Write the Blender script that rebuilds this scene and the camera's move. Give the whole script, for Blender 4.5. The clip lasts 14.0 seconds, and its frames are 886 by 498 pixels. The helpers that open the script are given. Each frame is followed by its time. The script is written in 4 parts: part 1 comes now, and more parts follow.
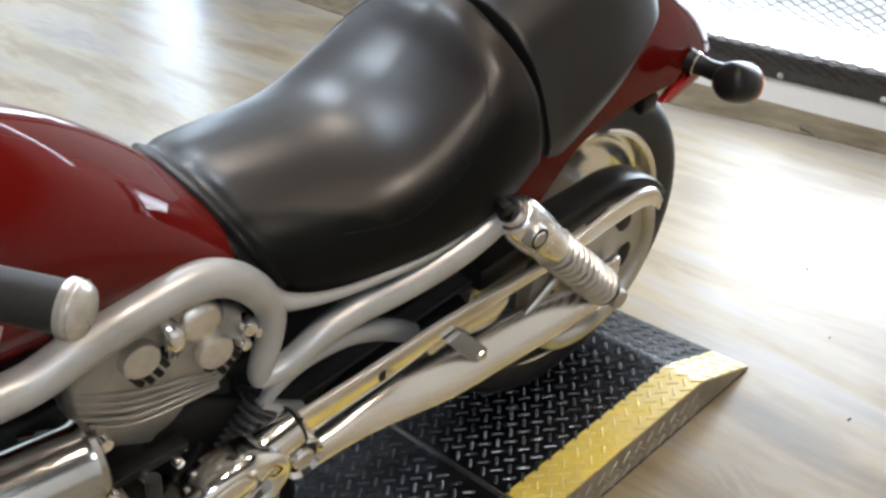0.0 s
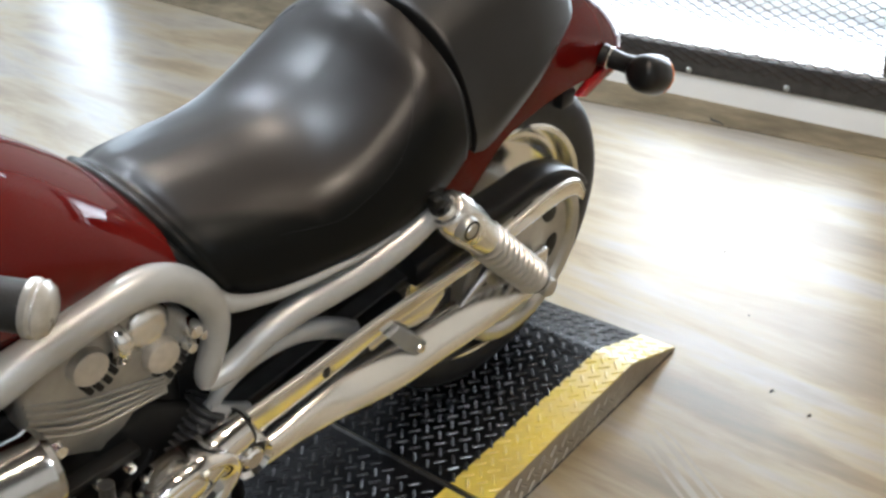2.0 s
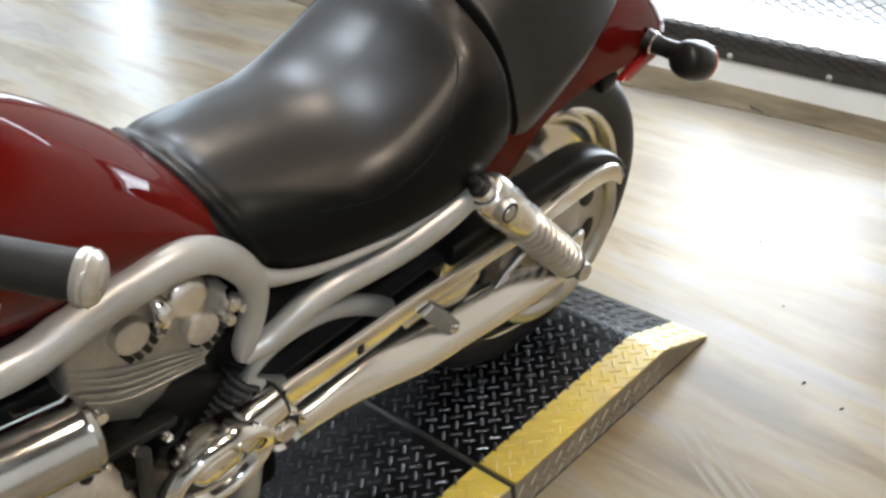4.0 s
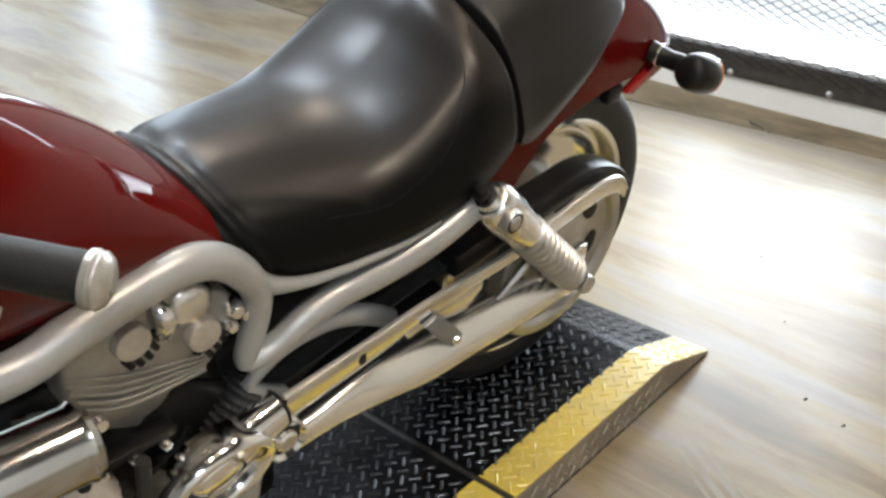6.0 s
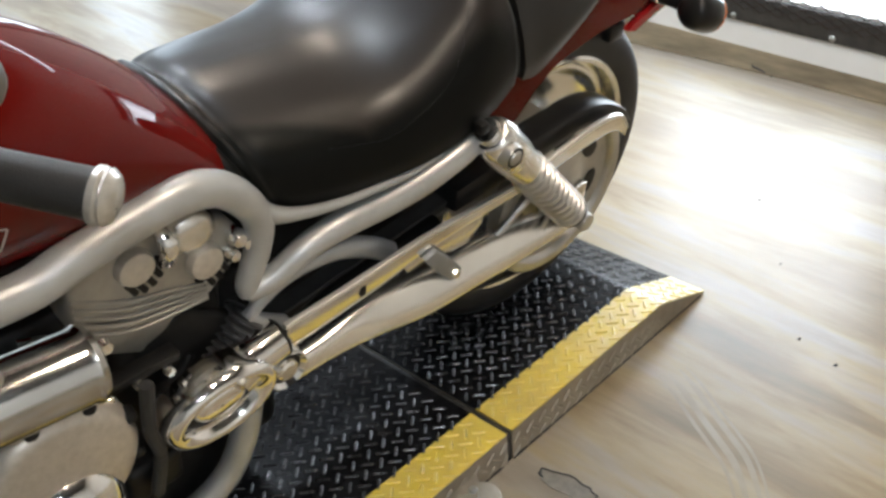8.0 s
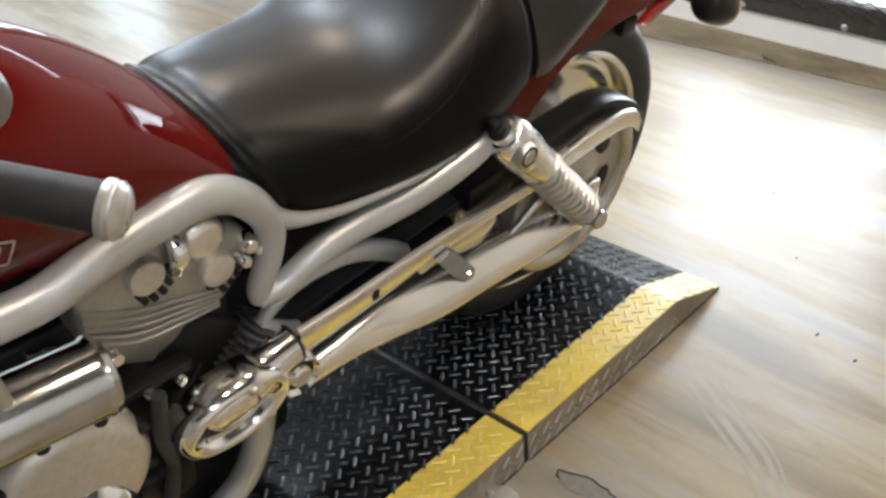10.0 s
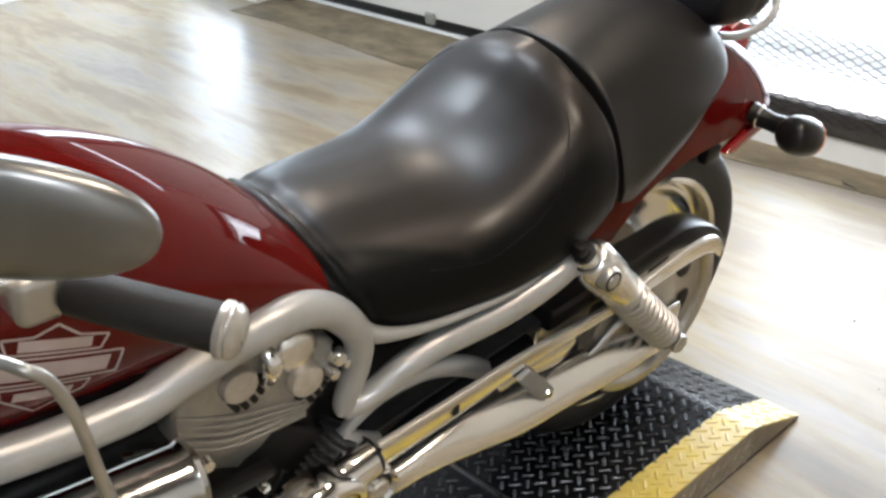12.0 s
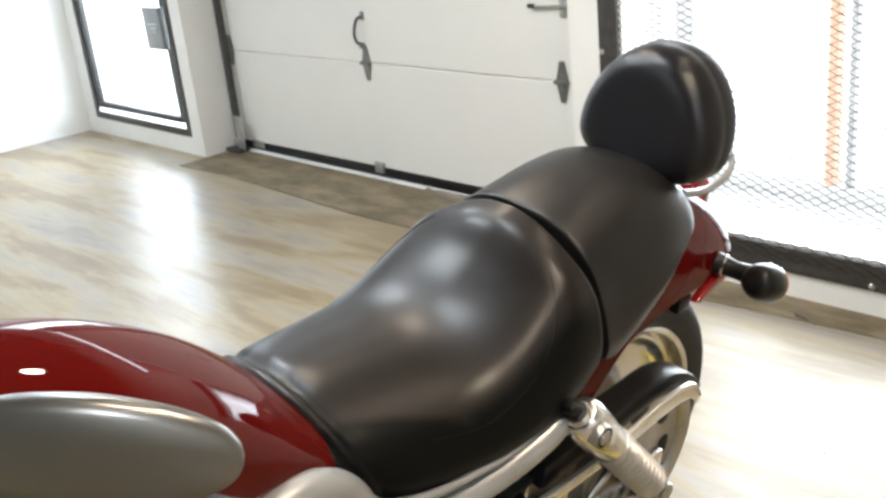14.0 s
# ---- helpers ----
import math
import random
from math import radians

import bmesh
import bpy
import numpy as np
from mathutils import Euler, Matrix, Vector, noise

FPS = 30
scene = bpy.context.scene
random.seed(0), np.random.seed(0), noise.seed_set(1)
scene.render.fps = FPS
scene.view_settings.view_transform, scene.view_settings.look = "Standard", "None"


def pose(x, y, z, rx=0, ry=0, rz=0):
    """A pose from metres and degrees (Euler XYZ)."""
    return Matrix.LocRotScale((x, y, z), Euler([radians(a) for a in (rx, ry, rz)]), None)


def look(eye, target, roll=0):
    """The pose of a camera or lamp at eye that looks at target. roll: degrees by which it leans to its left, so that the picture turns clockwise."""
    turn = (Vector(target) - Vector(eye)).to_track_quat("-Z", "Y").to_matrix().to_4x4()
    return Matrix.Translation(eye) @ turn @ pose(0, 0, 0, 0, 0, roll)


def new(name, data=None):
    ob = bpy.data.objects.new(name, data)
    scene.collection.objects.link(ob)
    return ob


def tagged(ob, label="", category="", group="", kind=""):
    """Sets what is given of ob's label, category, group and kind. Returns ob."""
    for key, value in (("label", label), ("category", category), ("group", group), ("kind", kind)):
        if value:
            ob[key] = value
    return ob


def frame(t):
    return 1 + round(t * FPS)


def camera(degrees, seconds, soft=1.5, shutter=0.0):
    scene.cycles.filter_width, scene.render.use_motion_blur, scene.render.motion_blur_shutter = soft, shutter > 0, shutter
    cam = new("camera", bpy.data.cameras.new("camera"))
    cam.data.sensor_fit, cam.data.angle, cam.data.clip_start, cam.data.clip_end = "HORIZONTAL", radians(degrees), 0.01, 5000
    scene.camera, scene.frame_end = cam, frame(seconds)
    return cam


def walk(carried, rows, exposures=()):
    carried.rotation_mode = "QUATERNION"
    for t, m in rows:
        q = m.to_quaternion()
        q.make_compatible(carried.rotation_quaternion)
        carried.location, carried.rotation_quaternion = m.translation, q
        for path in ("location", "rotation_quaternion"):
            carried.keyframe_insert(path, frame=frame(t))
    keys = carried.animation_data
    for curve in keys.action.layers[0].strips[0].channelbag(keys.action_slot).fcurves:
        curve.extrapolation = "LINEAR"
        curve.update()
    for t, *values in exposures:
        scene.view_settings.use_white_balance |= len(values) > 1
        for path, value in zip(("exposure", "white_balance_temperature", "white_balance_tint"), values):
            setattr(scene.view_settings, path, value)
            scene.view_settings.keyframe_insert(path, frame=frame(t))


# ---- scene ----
cam = camera(47.0, 14.0, soft=2.9)
PATH = [
    (0, (-1.134, -1.13, 1.366), (-0.062, 0.223, 0.356), -6.5),
    (0.5, (-1.132, -1.157, 1.384), (-0.131, 0.248, 0.372), -11.3),
    (1, (-1.172, -1.157, 1.412), (-0.058, 0.205, 0.461), -9.2),
    (1.5, (-1.186, -1.157, 1.393), (-0.021, 0.144, 0.418), -7.9),
    (2, (-1.181, -1.156, 1.373), (0.005, 0.099, 0.364), -7.1),
    (2.5, (-1.181, -1.138, 1.37), (-0.007, 0.134, 0.368), -6.4),
    (3, (-1.187, -1.126, 1.372), (-0.036, 0.162, 0.363), -5.9),
    (3.2, (-1.191, -1.149, 1.384), (-0.062, 0.138, 0.349), -6.2),
    (5.5, (-1.191, -1.142, 1.362), (-0.056, 0.135, 0.322), -6.6),
    (6, (-1.198, -1.129, 1.367), (-0.047, 0.152, 0.351), -5.3),
    (6.5, (-1.18, -1.159, 1.37), (0.042, 0.026, 0.319), -6.3),
    (7, (-1.197, -1.171, 1.362), (-0.01, 0.052, 0.316), -6.7),
    (7.5, (-1.208, -1.146, 1.354), (-0.08, 0.087, 0.255), -5.9),
    (7.7, (-1.216, -1.143, 1.357), (-0.104, 0.105, 0.259), -4.8),
    (9.8, (-1.2, -1.118, 1.35), (-0.099, 0.084, 0.191), -5.2),
    (10, (-1.203, -1.113, 1.354), (-0.107, 0.135, 0.239), -5.8),
    (10.5, (-1.209, -1.144, 1.424), (-0.11, 0.239, 0.486), -7.3),
    (11, (-1.221, -1.104, 1.395), (-0.124, 0.276, 0.452), -5.8),
    (11.5, (-1.226, -1.109, 1.394), (-0.174, 0.28, 0.411), -6.5),
    (12, (-1.231, -1.108, 1.391), (-0.15, 0.293, 0.46), -5.2),
    (12.5, (-1.221, -1.126, 1.423), (0.01, 0.217, 0.598), -4.1),
    (13, (-1.205, -1.133, 1.456), (0.178, 0.14, 0.771), -4.1),
    (13.5, (-1.22, -1.116, 1.449), (0.118, 0.203, 0.765), -3.8),
    (14, (-1.291, -1.074, 1.457), (-0.037, 0.316, 0.753), -6.0),
]
walk(cam, [(t, look(eye, target, roll)) for t, eye, target, roll in PATH], [(0.0, 0.0, 5500, 7), (3.0, 0.0, 5600, 6), (6.5, -0.04, 5650, 6), (7.5, -0.08, 5650, 6), (10.0, 0.0, 5650, 6), (12.0, -0.03, 5650, 7), (14.0, 0.0, 5850, 6)])

# ---- daylight and lamps ----
world = bpy.data.worlds.new("sky")
scene.world = world
world.use_nodes = True
wn = world.node_tree.nodes
sky = wn.new("ShaderNodeTexSky")
sky.sky_type, sky.sun_disc, sky.sun_elevation, sky.sun_rotation = "NISHITA", False, radians(66), radians(-60)
wn["Background"].inputs["Strength"].default_value = 0.12
world.node_tree.links.new(sky.outputs[0], wn["Background"].inputs["Color"])


def area_lamp(name, m, w, h, power, colour, shape="RECTANGLE"):
    data = bpy.data.lights.new(name, "AREA")
    data.shape, data.size, data.size_y, data.energy, data.color = shape, w, h, power, colour
    ob = new(name, data)
    ob.matrix_world = m
    return ob


sun_data = bpy.data.lights.new("sun", "SUN")
sun_data.energy, sun_data.angle, sun_data.color = 5.0, radians(0.6), (1.0, 0.95, 0.88)
sun_ob = new("sun", sun_data)
sun_ob.matrix_world = look((-3.4, 2, 9), (0, 0, 0))

area_lamp("daylight_mesh_window", look((1.80, 0.45, 0.92), (0.0, 0.4, 0.8)), 0.8, 1.35, 29, (1.0, 0.99, 0.95))
area_lamp("daylight_gate", look((1.80, 4.83, 1.25), (0.0, 4.3, 0.9)), 1.0, 2.0, 31, (0.90, 0.96, 1.0))
# round ceiling lamps, white or warm
for lx, ly, power in ((0.20, 1.78, 30), (-0.33, 0.45, 16), (-0.85, 1.35, 32), (-0.6, 4.4, 56)):
    area_lamp("ceiling_lamp", look((lx, ly, 2.66), (lx, ly, 0)), 0.28, 0.28, power, (1.0, 0.985, 0.96), "DISK")
for lx, ly, power in ((0.46, 0.94, 18), (0.84, -0.42, 5), (-0.76, -1.30, 15), (-0.02, -1.12, 27)):
    area_lamp("ceiling_lamp", look((lx, ly, 2.66), (lx, ly, 0)), 0.20, 0.20, power, (1.0, 0.77, 0.54), "DISK")
# unseen fill lamps, added to brighten the side behind the camera
for lx, ly, power in ((-1.9, -2.6, 40), (-2.8, 0.6, 18)):
    area_lamp("ceiling_lamp", look((lx, ly, 2.66), (lx, ly, 0)), 0.20, 0.20, power, (1.0, 0.95, 0.89), "DISK")


# ---- helpers of this scene ----
def part(name, bm, material, parent=None, label="", smooth=True, angle=35):
    me = bpy.data.meshes.new(name)
    bmesh.ops.recalc_face_normals(bm, faces=bm.faces[:])
    bm.to_mesh(me)
    bm.free()
    if smooth:
        for p in me.polygons:
            p.use_smooth = len(p.vertices) < 5
        me.set_sharp_from_angle(angle=radians(angle))
    me.materials.append(material)
    ob = new(name, me)
    if parent is not None:
        ob.parent = parent
    if label:
        tagged(ob, label)
    return ob


def empty(name, label, category, kind="", group=""):
    return tagged(new(name), label, category, group, kind)


def box(x0, x1, y0, y1, z0, z1, bevel=0.0, segs=2, bm=None):
    bm = bm or bmesh.new()
    m = Matrix.Translation(((x0 + x1) / 2, (y0 + y1) / 2, (z0 + z1) / 2)) @ Matrix.Diagonal((abs(x1 - x0), abs(y1 - y0), abs(z1 - z0), 1))
    made = bmesh.ops.create_cube(bm, size=1, matrix=m)
    if bevel:
        edges = list({e for v in made["verts"] for e in v.link_edges})
        bmesh.ops.bevel(bm, geom=edges, offset=bevel, segments=segs, affect="EDGES", profile=0.5)
    return bm


def spline(points, n=8):
    """Catmull-Rom through rows of numbers."""
    p = np.array(points, float)
    p = np.vstack([2 * p[0] - p[1], p, 2 * p[-1] - p[-2]])
    out = []
    for i in range(1, len(p) - 2):
        for k in range(n):
            t = k / n
            a, b, c, d = p[i - 1], p[i], p[i + 1], p[i + 2]
            out.append(0.5 * (2 * b + (c - a) * t + (2 * a - 5 * b + 4 * c - d) * t * t + (3 * b - a - 3 * c + d) * t ** 3))
    out.append(p[-2])
    return out


def tube(points, r, seg=14, n=8, flat=1.0, bm=None, up=(0, 0, 1)):
    """A swept pipe; r is one radius or one for each point; flat squeezes it along the up direction."""
    bm = bm or bmesh.new()
    rr = [r] * len(points) if np.isscalar(r) else list(r)
    rows = spline([(*p, q) for p, q in zip(points, rr)], n) if n > 1 else [np.array((*p, q)) for p, q in zip(points, rr)]
    rings, side = [], None
    for i, row in enumerate(rows):
        a, b = rows[max(i - 1, 0)], rows[min(i + 1, len(rows) - 1)]
        d = Vector(b[:3] - a[:3]).normalized()
        u = Vector(up)
        u = (u - d * u.dot(d))
        u = u.normalized() if u.length > 1e-3 else d.orthogonal().normalized()
        if side is not None and u.dot(side) < 0:
            u = -u
        side = u
        v = d.cross(u)
        rings.append([bm.verts.new(Vector(row[:3]) + float(row[3]) * (flat * math.sin(2 * math.pi * k / seg) * u + math.cos(2 * math.pi * k / seg) * v)) for k in range(seg)])
    skin(bm, rings)
    return bm


def skin(bm, rings, closed=True, caps=True):
    for a, b in zip(rings, rings[1:]):
        n = len(a)
        for k in range(n if closed else n - 1):
            bm.faces.new((a[k], a[(k + 1) % n], b[(k + 1) % n], b[k]))
    if caps and closed:
        bm.faces.new(rings[0])
        bm.faces.new(rings[-1][::-1])


def loft(rings_xyz, caps=True, closed=True, bm=None):
    bm = bm or bmesh.new()
    skin(bm, [[bm.verts.new(p) for p in ring] for ring in rings_xyz], closed, caps)
    return bm


def lathe(profile, m=None, seg=48, bm=None, arc=(0, 360)):
    """Turns a profile of (radius, height) rows about z, then lays it by m. A profile that starts and ends at radius 0 is closed."""
    bm = bm or bmesh.new()
    m = m or Matrix.Identity(4)
    rings = []
    for r, h in profile:
        if r < 1e-6:
            rings.append([bm.verts.new(m @ Vector((0, 0, h)))])
        else:
            rings.append([bm.verts.new(m @ Vector((r * math.cos(2 * math.pi * k / seg), r * math.sin(2 * math.pi * k / seg), h))) for k in range(seg)])
    for a, b in zip(rings, rings[1:]):
        for k in range(seg):
            j = (k + 1) % seg
            if len(a) == 1 and len(b) == 1:
                break
            if len(a) == 1:
                bm.faces.new((a[0], b[j], b[k]))
            elif len(b) == 1:
                bm.faces.new((a[k], a[j], b[0]))
            else:
                bm.faces.new((a[k], a[j], b[j], b[k]))
    return bm


def along(a, b):
    """The pose at a whose z points to b."""
    d = Vector(b) - Vector(a)
    return Matrix.Translation(a) @ d.to_track_quat("Z", "Y").to_matrix().to_4x4()


def bar(a, b, r, bevel=0.0, seg=16, bm=None):
    h = (Vector(b) - Vector(a)).length
    e = bevel or r * 0.12
    return lathe([(0, 0), (r - e, 0), (r, e), (r, h - e), (r - e, h), (0, h)], along(a, b), seg, bm)


def prism(outline, y0, y1, bevel=0.0, segs=2, bm=None, axis="y"):
    """A flat shape in x and z, as thick as y0 to y1. axis x: outline in y and z, thick along x."""
    bm = bm or bmesh.new()
    lay = (lambda a, b, c: (a, c, b)) if axis == "y" else ((lambda a, b, c: (c, a, b)) if axis == "x" else (lambda a, b, c: (a, b, c)))
    lo = [bm.verts.new(lay(a, b, y0)) for a, b in outline]
    hi = [bm.verts.new(lay(a, b, y1)) for a, b in outline]
    faces = [bm.faces.new(lo), bm.faces.new(hi[::-1])]
    n = len(outline)
    for k in range(n):
        bm.faces.new((lo[k], hi[k], hi[(k + 1) % n], lo[(k + 1) % n]))
    if bevel:
        bmesh.ops.recalc_face_normals(bm, faces=bm.faces[:])
        bmesh.ops.bevel(bm, geom=list({e for f in faces for e in f.edges}), offset=bevel, segments=segs, affect="EDGES", profile=0.5)
    return bm


def lerp_table(rows, x):
    xs = [r[0] for r in rows]
    return [float(np.interp(x, xs, [r[i] for r in rows])) for i in range(1, len(rows[0]))]


# ---- materials ----
def shader(name, colour=(0.5, 0.5, 0.5), rough=0.5, metal=0.0, second=None, scale=6.0, stretch=(1, 1, 1), lo=0.35, hi=0.65,
           rough_vary=0.0, bump=0.0, bump_scale=200.0, coat=0.0, spec=0.5, fine=0.0, coat_rough=0.05):
    """A principled surface: two colours mixed by a large noise, a fine grain on top, and bump."""
    mat = bpy.data.materials.new(name)
    mat.use_nodes = True
    nt = mat.node_tree
    p = nt.nodes["Principled BSDF"]
    p.inputs["Base Color"].default_value = (*colour, 1)
    p.inputs["Roughness"].default_value, p.inputs["Metallic"].default_value = rough, metal
    p.inputs["Coat Weight"].default_value, p.inputs["Coat Roughness"].default_value = coat, coat_rough
    p.inputs["Specular IOR Level"].default_value = spec
    tc = nt.nodes.new("ShaderNodeTexCoord")
    mp = nt.nodes.new("ShaderNodeMapping")
    mp.inputs["Scale"].default_value = stretch
    nt.links.new(tc.outputs["Object"], mp.inputs["Vector"])
    big = nt.nodes.new("ShaderNodeTexNoise")
    big.inputs["Scale"].default_value, big.inputs["Detail"].default_value, big.inputs["Roughness"].default_value = scale, 6, 0.6
    nt.links.new(mp.outputs[0], big.inputs["Vector"])
    span = nt.nodes.new("ShaderNodeMapRange")
    span.inputs["From Min"].default_value, span.inputs["From Max"].default_value = lo, hi
    nt.links.new(big.outputs["Fac"], span.inputs["Value"])
    if second:
        mix = nt.nodes.new("ShaderNodeMix")
        mix.data_type = "RGBA"
        mix.inputs["A"].default_value, mix.inputs["B"].default_value = (*colour, 1), (*second, 1)
        nt.links.new(span.outputs[0], mix.inputs["Factor"])
        nt.links.new(mix.outputs["Result"], p.inputs["Base Color"])
    if rough_vary:
        mr = nt.nodes.new("ShaderNodeMapRange")
        mr.inputs["To Min"].default_value, mr.inputs["To Max"].default_value = max(rough - rough_vary, 0.0), min(rough + rough_vary, 1.0)
        nt.links.new(span.outputs[0], mr.inputs["Value"])
        nt.links.new(mr.outputs[0], p.inputs["Roughness"])
    if bump:
        n2 = nt.nodes.new("ShaderNodeTexNoise")
        n2.inputs["Scale"].default_value, n2.inputs["Detail"].default_value = bump_scale, 4
        nt.links.new(tc.outputs["Object"], n2.inputs["Vector"])
        bp = nt.nodes.new("ShaderNodeBump")
        bp.inputs["Strength"].default_value, bp.inputs["Distance"].default_value = bump, 0.002
        nt.links.new(n2.outputs["Fac"], bp.inputs["Height"])
        nt.links.new(bp.outputs[0], p.inputs["Normal"])
    return mat


def glow(name, colour, strength):
    mat = bpy.data.materials.new(name)
    mat.use_nodes = True
    nt = mat.node_tree
    e = nt.nodes.new("ShaderNodeEmission")
    e.inputs["Color"].default_value, e.inputs["Strength"].default_value = (*colour, 1), strength
    nt.links.new(e.outputs[0], nt.nodes["Material Output"].inputs["Surface"])
    return mat


M_WALL = shader("white wall paint", (0.80, 0.80, 0.78), 0.55, second=(0.74, 0.73, 0.70), scale=2.0, bump=0.15, bump_scale=120)
M_CEIL = shader("dark ceiling", (0.09, 0.088, 0.085), 0.85, second=(0.07, 0.068, 0.066), scale=1.5)
def floor_material():
    """Sealed floor: long tan and grey streaks, blotches, fine grain."""
    mat = shader("sealed streaky floor", (0.40, 0.385, 0.34), 0.24, spec=0.60)
    nt = mat.node_tree
    p = nt.nodes["Principled BSDF"]
    tc = nt.nodes.new("ShaderNodeTexCoord")

    def noise_tex(scale, stretch, detail, rot=0.0, distort=0.0):
        mp = nt.nodes.new("ShaderNodeMapping")
        mp.inputs["Scale"].default_value = stretch
        mp.inputs["Rotation"].default_value = (0, 0, radians(rot))
        nt.links.new(tc.outputs["Object"], mp.inputs["Vector"])
        n = nt.nodes.new("ShaderNodeTexNoise")
        n.inputs["Scale"].default_value, n.inputs["Detail"].default_value, n.inputs["Roughness"].default_value, n.inputs["Distortion"].default_value = scale, detail, 0.6, distort
        nt.links.new(mp.outputs[0], n.inputs["Vector"])
        return n

    def ramp(n, stops):
        r = nt.nodes.new("ShaderNodeValToRGB")
        while len(r.color_ramp.elements) < len(stops):
            r.color_ramp.elements.new(0.5)
        for e, (pos, c) in zip(r.color_ramp.elements, stops):
            e.position, e.color = pos, (*c, 1)
        nt.links.new(n.outputs["Fac"], r.inputs["Fac"])
        return r

    streak = ramp(noise_tex(1.5, (3.6, 0.62, 1), 10, 5, 0.35), [(0.30, (0.208, 0.182, 0.152)), (0.43, (0.292, 0.258, 0.212)), (0.51, (0.30, 0.245, 0.152)), (0.58, (0.225, 0.172, 0.100)), (0.70, (0.165, 0.128, 0.076))])
    grain = ramp(noise_tex(9.0, (4.5, 0.5, 1), 5, 4, 0.3), [(0.30, (0.86, 0.85, 0.82)), (0.55, (1, 1, 1)), (0.75, (1.05, 1.04, 1.01))])
    mul = nt.nodes.new("ShaderNodeMix")
    mul.data_type, mul.blend_type = "RGBA", "MULTIPLY"
    mul.inputs["Factor"].default_value = 1.0
    nt.links.new(streak.outputs["Color"], mul.inputs["A"])
    nt.links.new(grain.outputs["Color"], mul.inputs["B"])
    nt.links.new(mul.outputs["Result"], p.inputs["Base Color"])
    rough = nt.nodes.new("ShaderNodeMapRange")
    rough.inputs["To Min"].default_value, rough.inputs["To Max"].default_value = 0.27, 0.44
    nt.links.new(noise_tex(3.0, (2, 0.8, 1), 4).outputs["Fac"], rough.inputs["Value"])
    nt.links.new(rough.outputs[0], p.inputs["Roughness"])
    bp = nt.nodes.new("ShaderNodeBump")
    bp.inputs["Strength"].default_value, bp.inputs["Distance"].default_value = 0.12, 0.002
    nt.links.new(noise_tex(24.0, (1.5, 0.6, 1), 4).outputs["Fac"], bp.inputs["Height"])
    nt.links.new(bp.outputs[0], p.inputs["Normal"])
    return mat


M_FLOOR = floor_material()
M_STRIP = shader("bare threshold concrete", (0.105, 0.080, 0.044), 0.6, second=(0.245, 0.20, 0.125), scale=4.5, stretch=(2, 0.8, 1), lo=0.38, hi=0.66, bump=0.4, bump_scale=120)
M_DOOR = shader("white door paint", (0.72, 0.71, 0.675), 0.45, second=(0.74, 0.73, 0.69), scale=3, bump=0.05)
M_BLACKSTEEL = shader("black painted steel", (0.030, 0.029, 0.028), 0.45, second=(0.055, 0.052, 0.048), scale=30, rough_vary=0.1, bump=0.2)
M_MESH = shader("weathered dark mesh", (0.050, 0.036, 0.030), 0.6, second=(0.032, 0.026, 0.024), scale=40, rough_vary=0.1, spec=0.2)
M_GALV = shader("galvanised steel", (0.55, 0.56, 0.55), 0.38, 0.9, second=(0.42, 0.43, 0.42), scale=25, rough_vary=0.1)
M_RUBBER = shader("black rubber", (0.018, 0.018, 0.018), 0.6, second=(0.03, 0.03, 0.03), scale=40, bump=0.2)
M_TYRE = shader("tyre rubber", (0.009, 0.009, 0.0095), 0.6, second=(0.018, 0.0175, 0.0175), scale=20, bump=0.2, bump_scale=300)
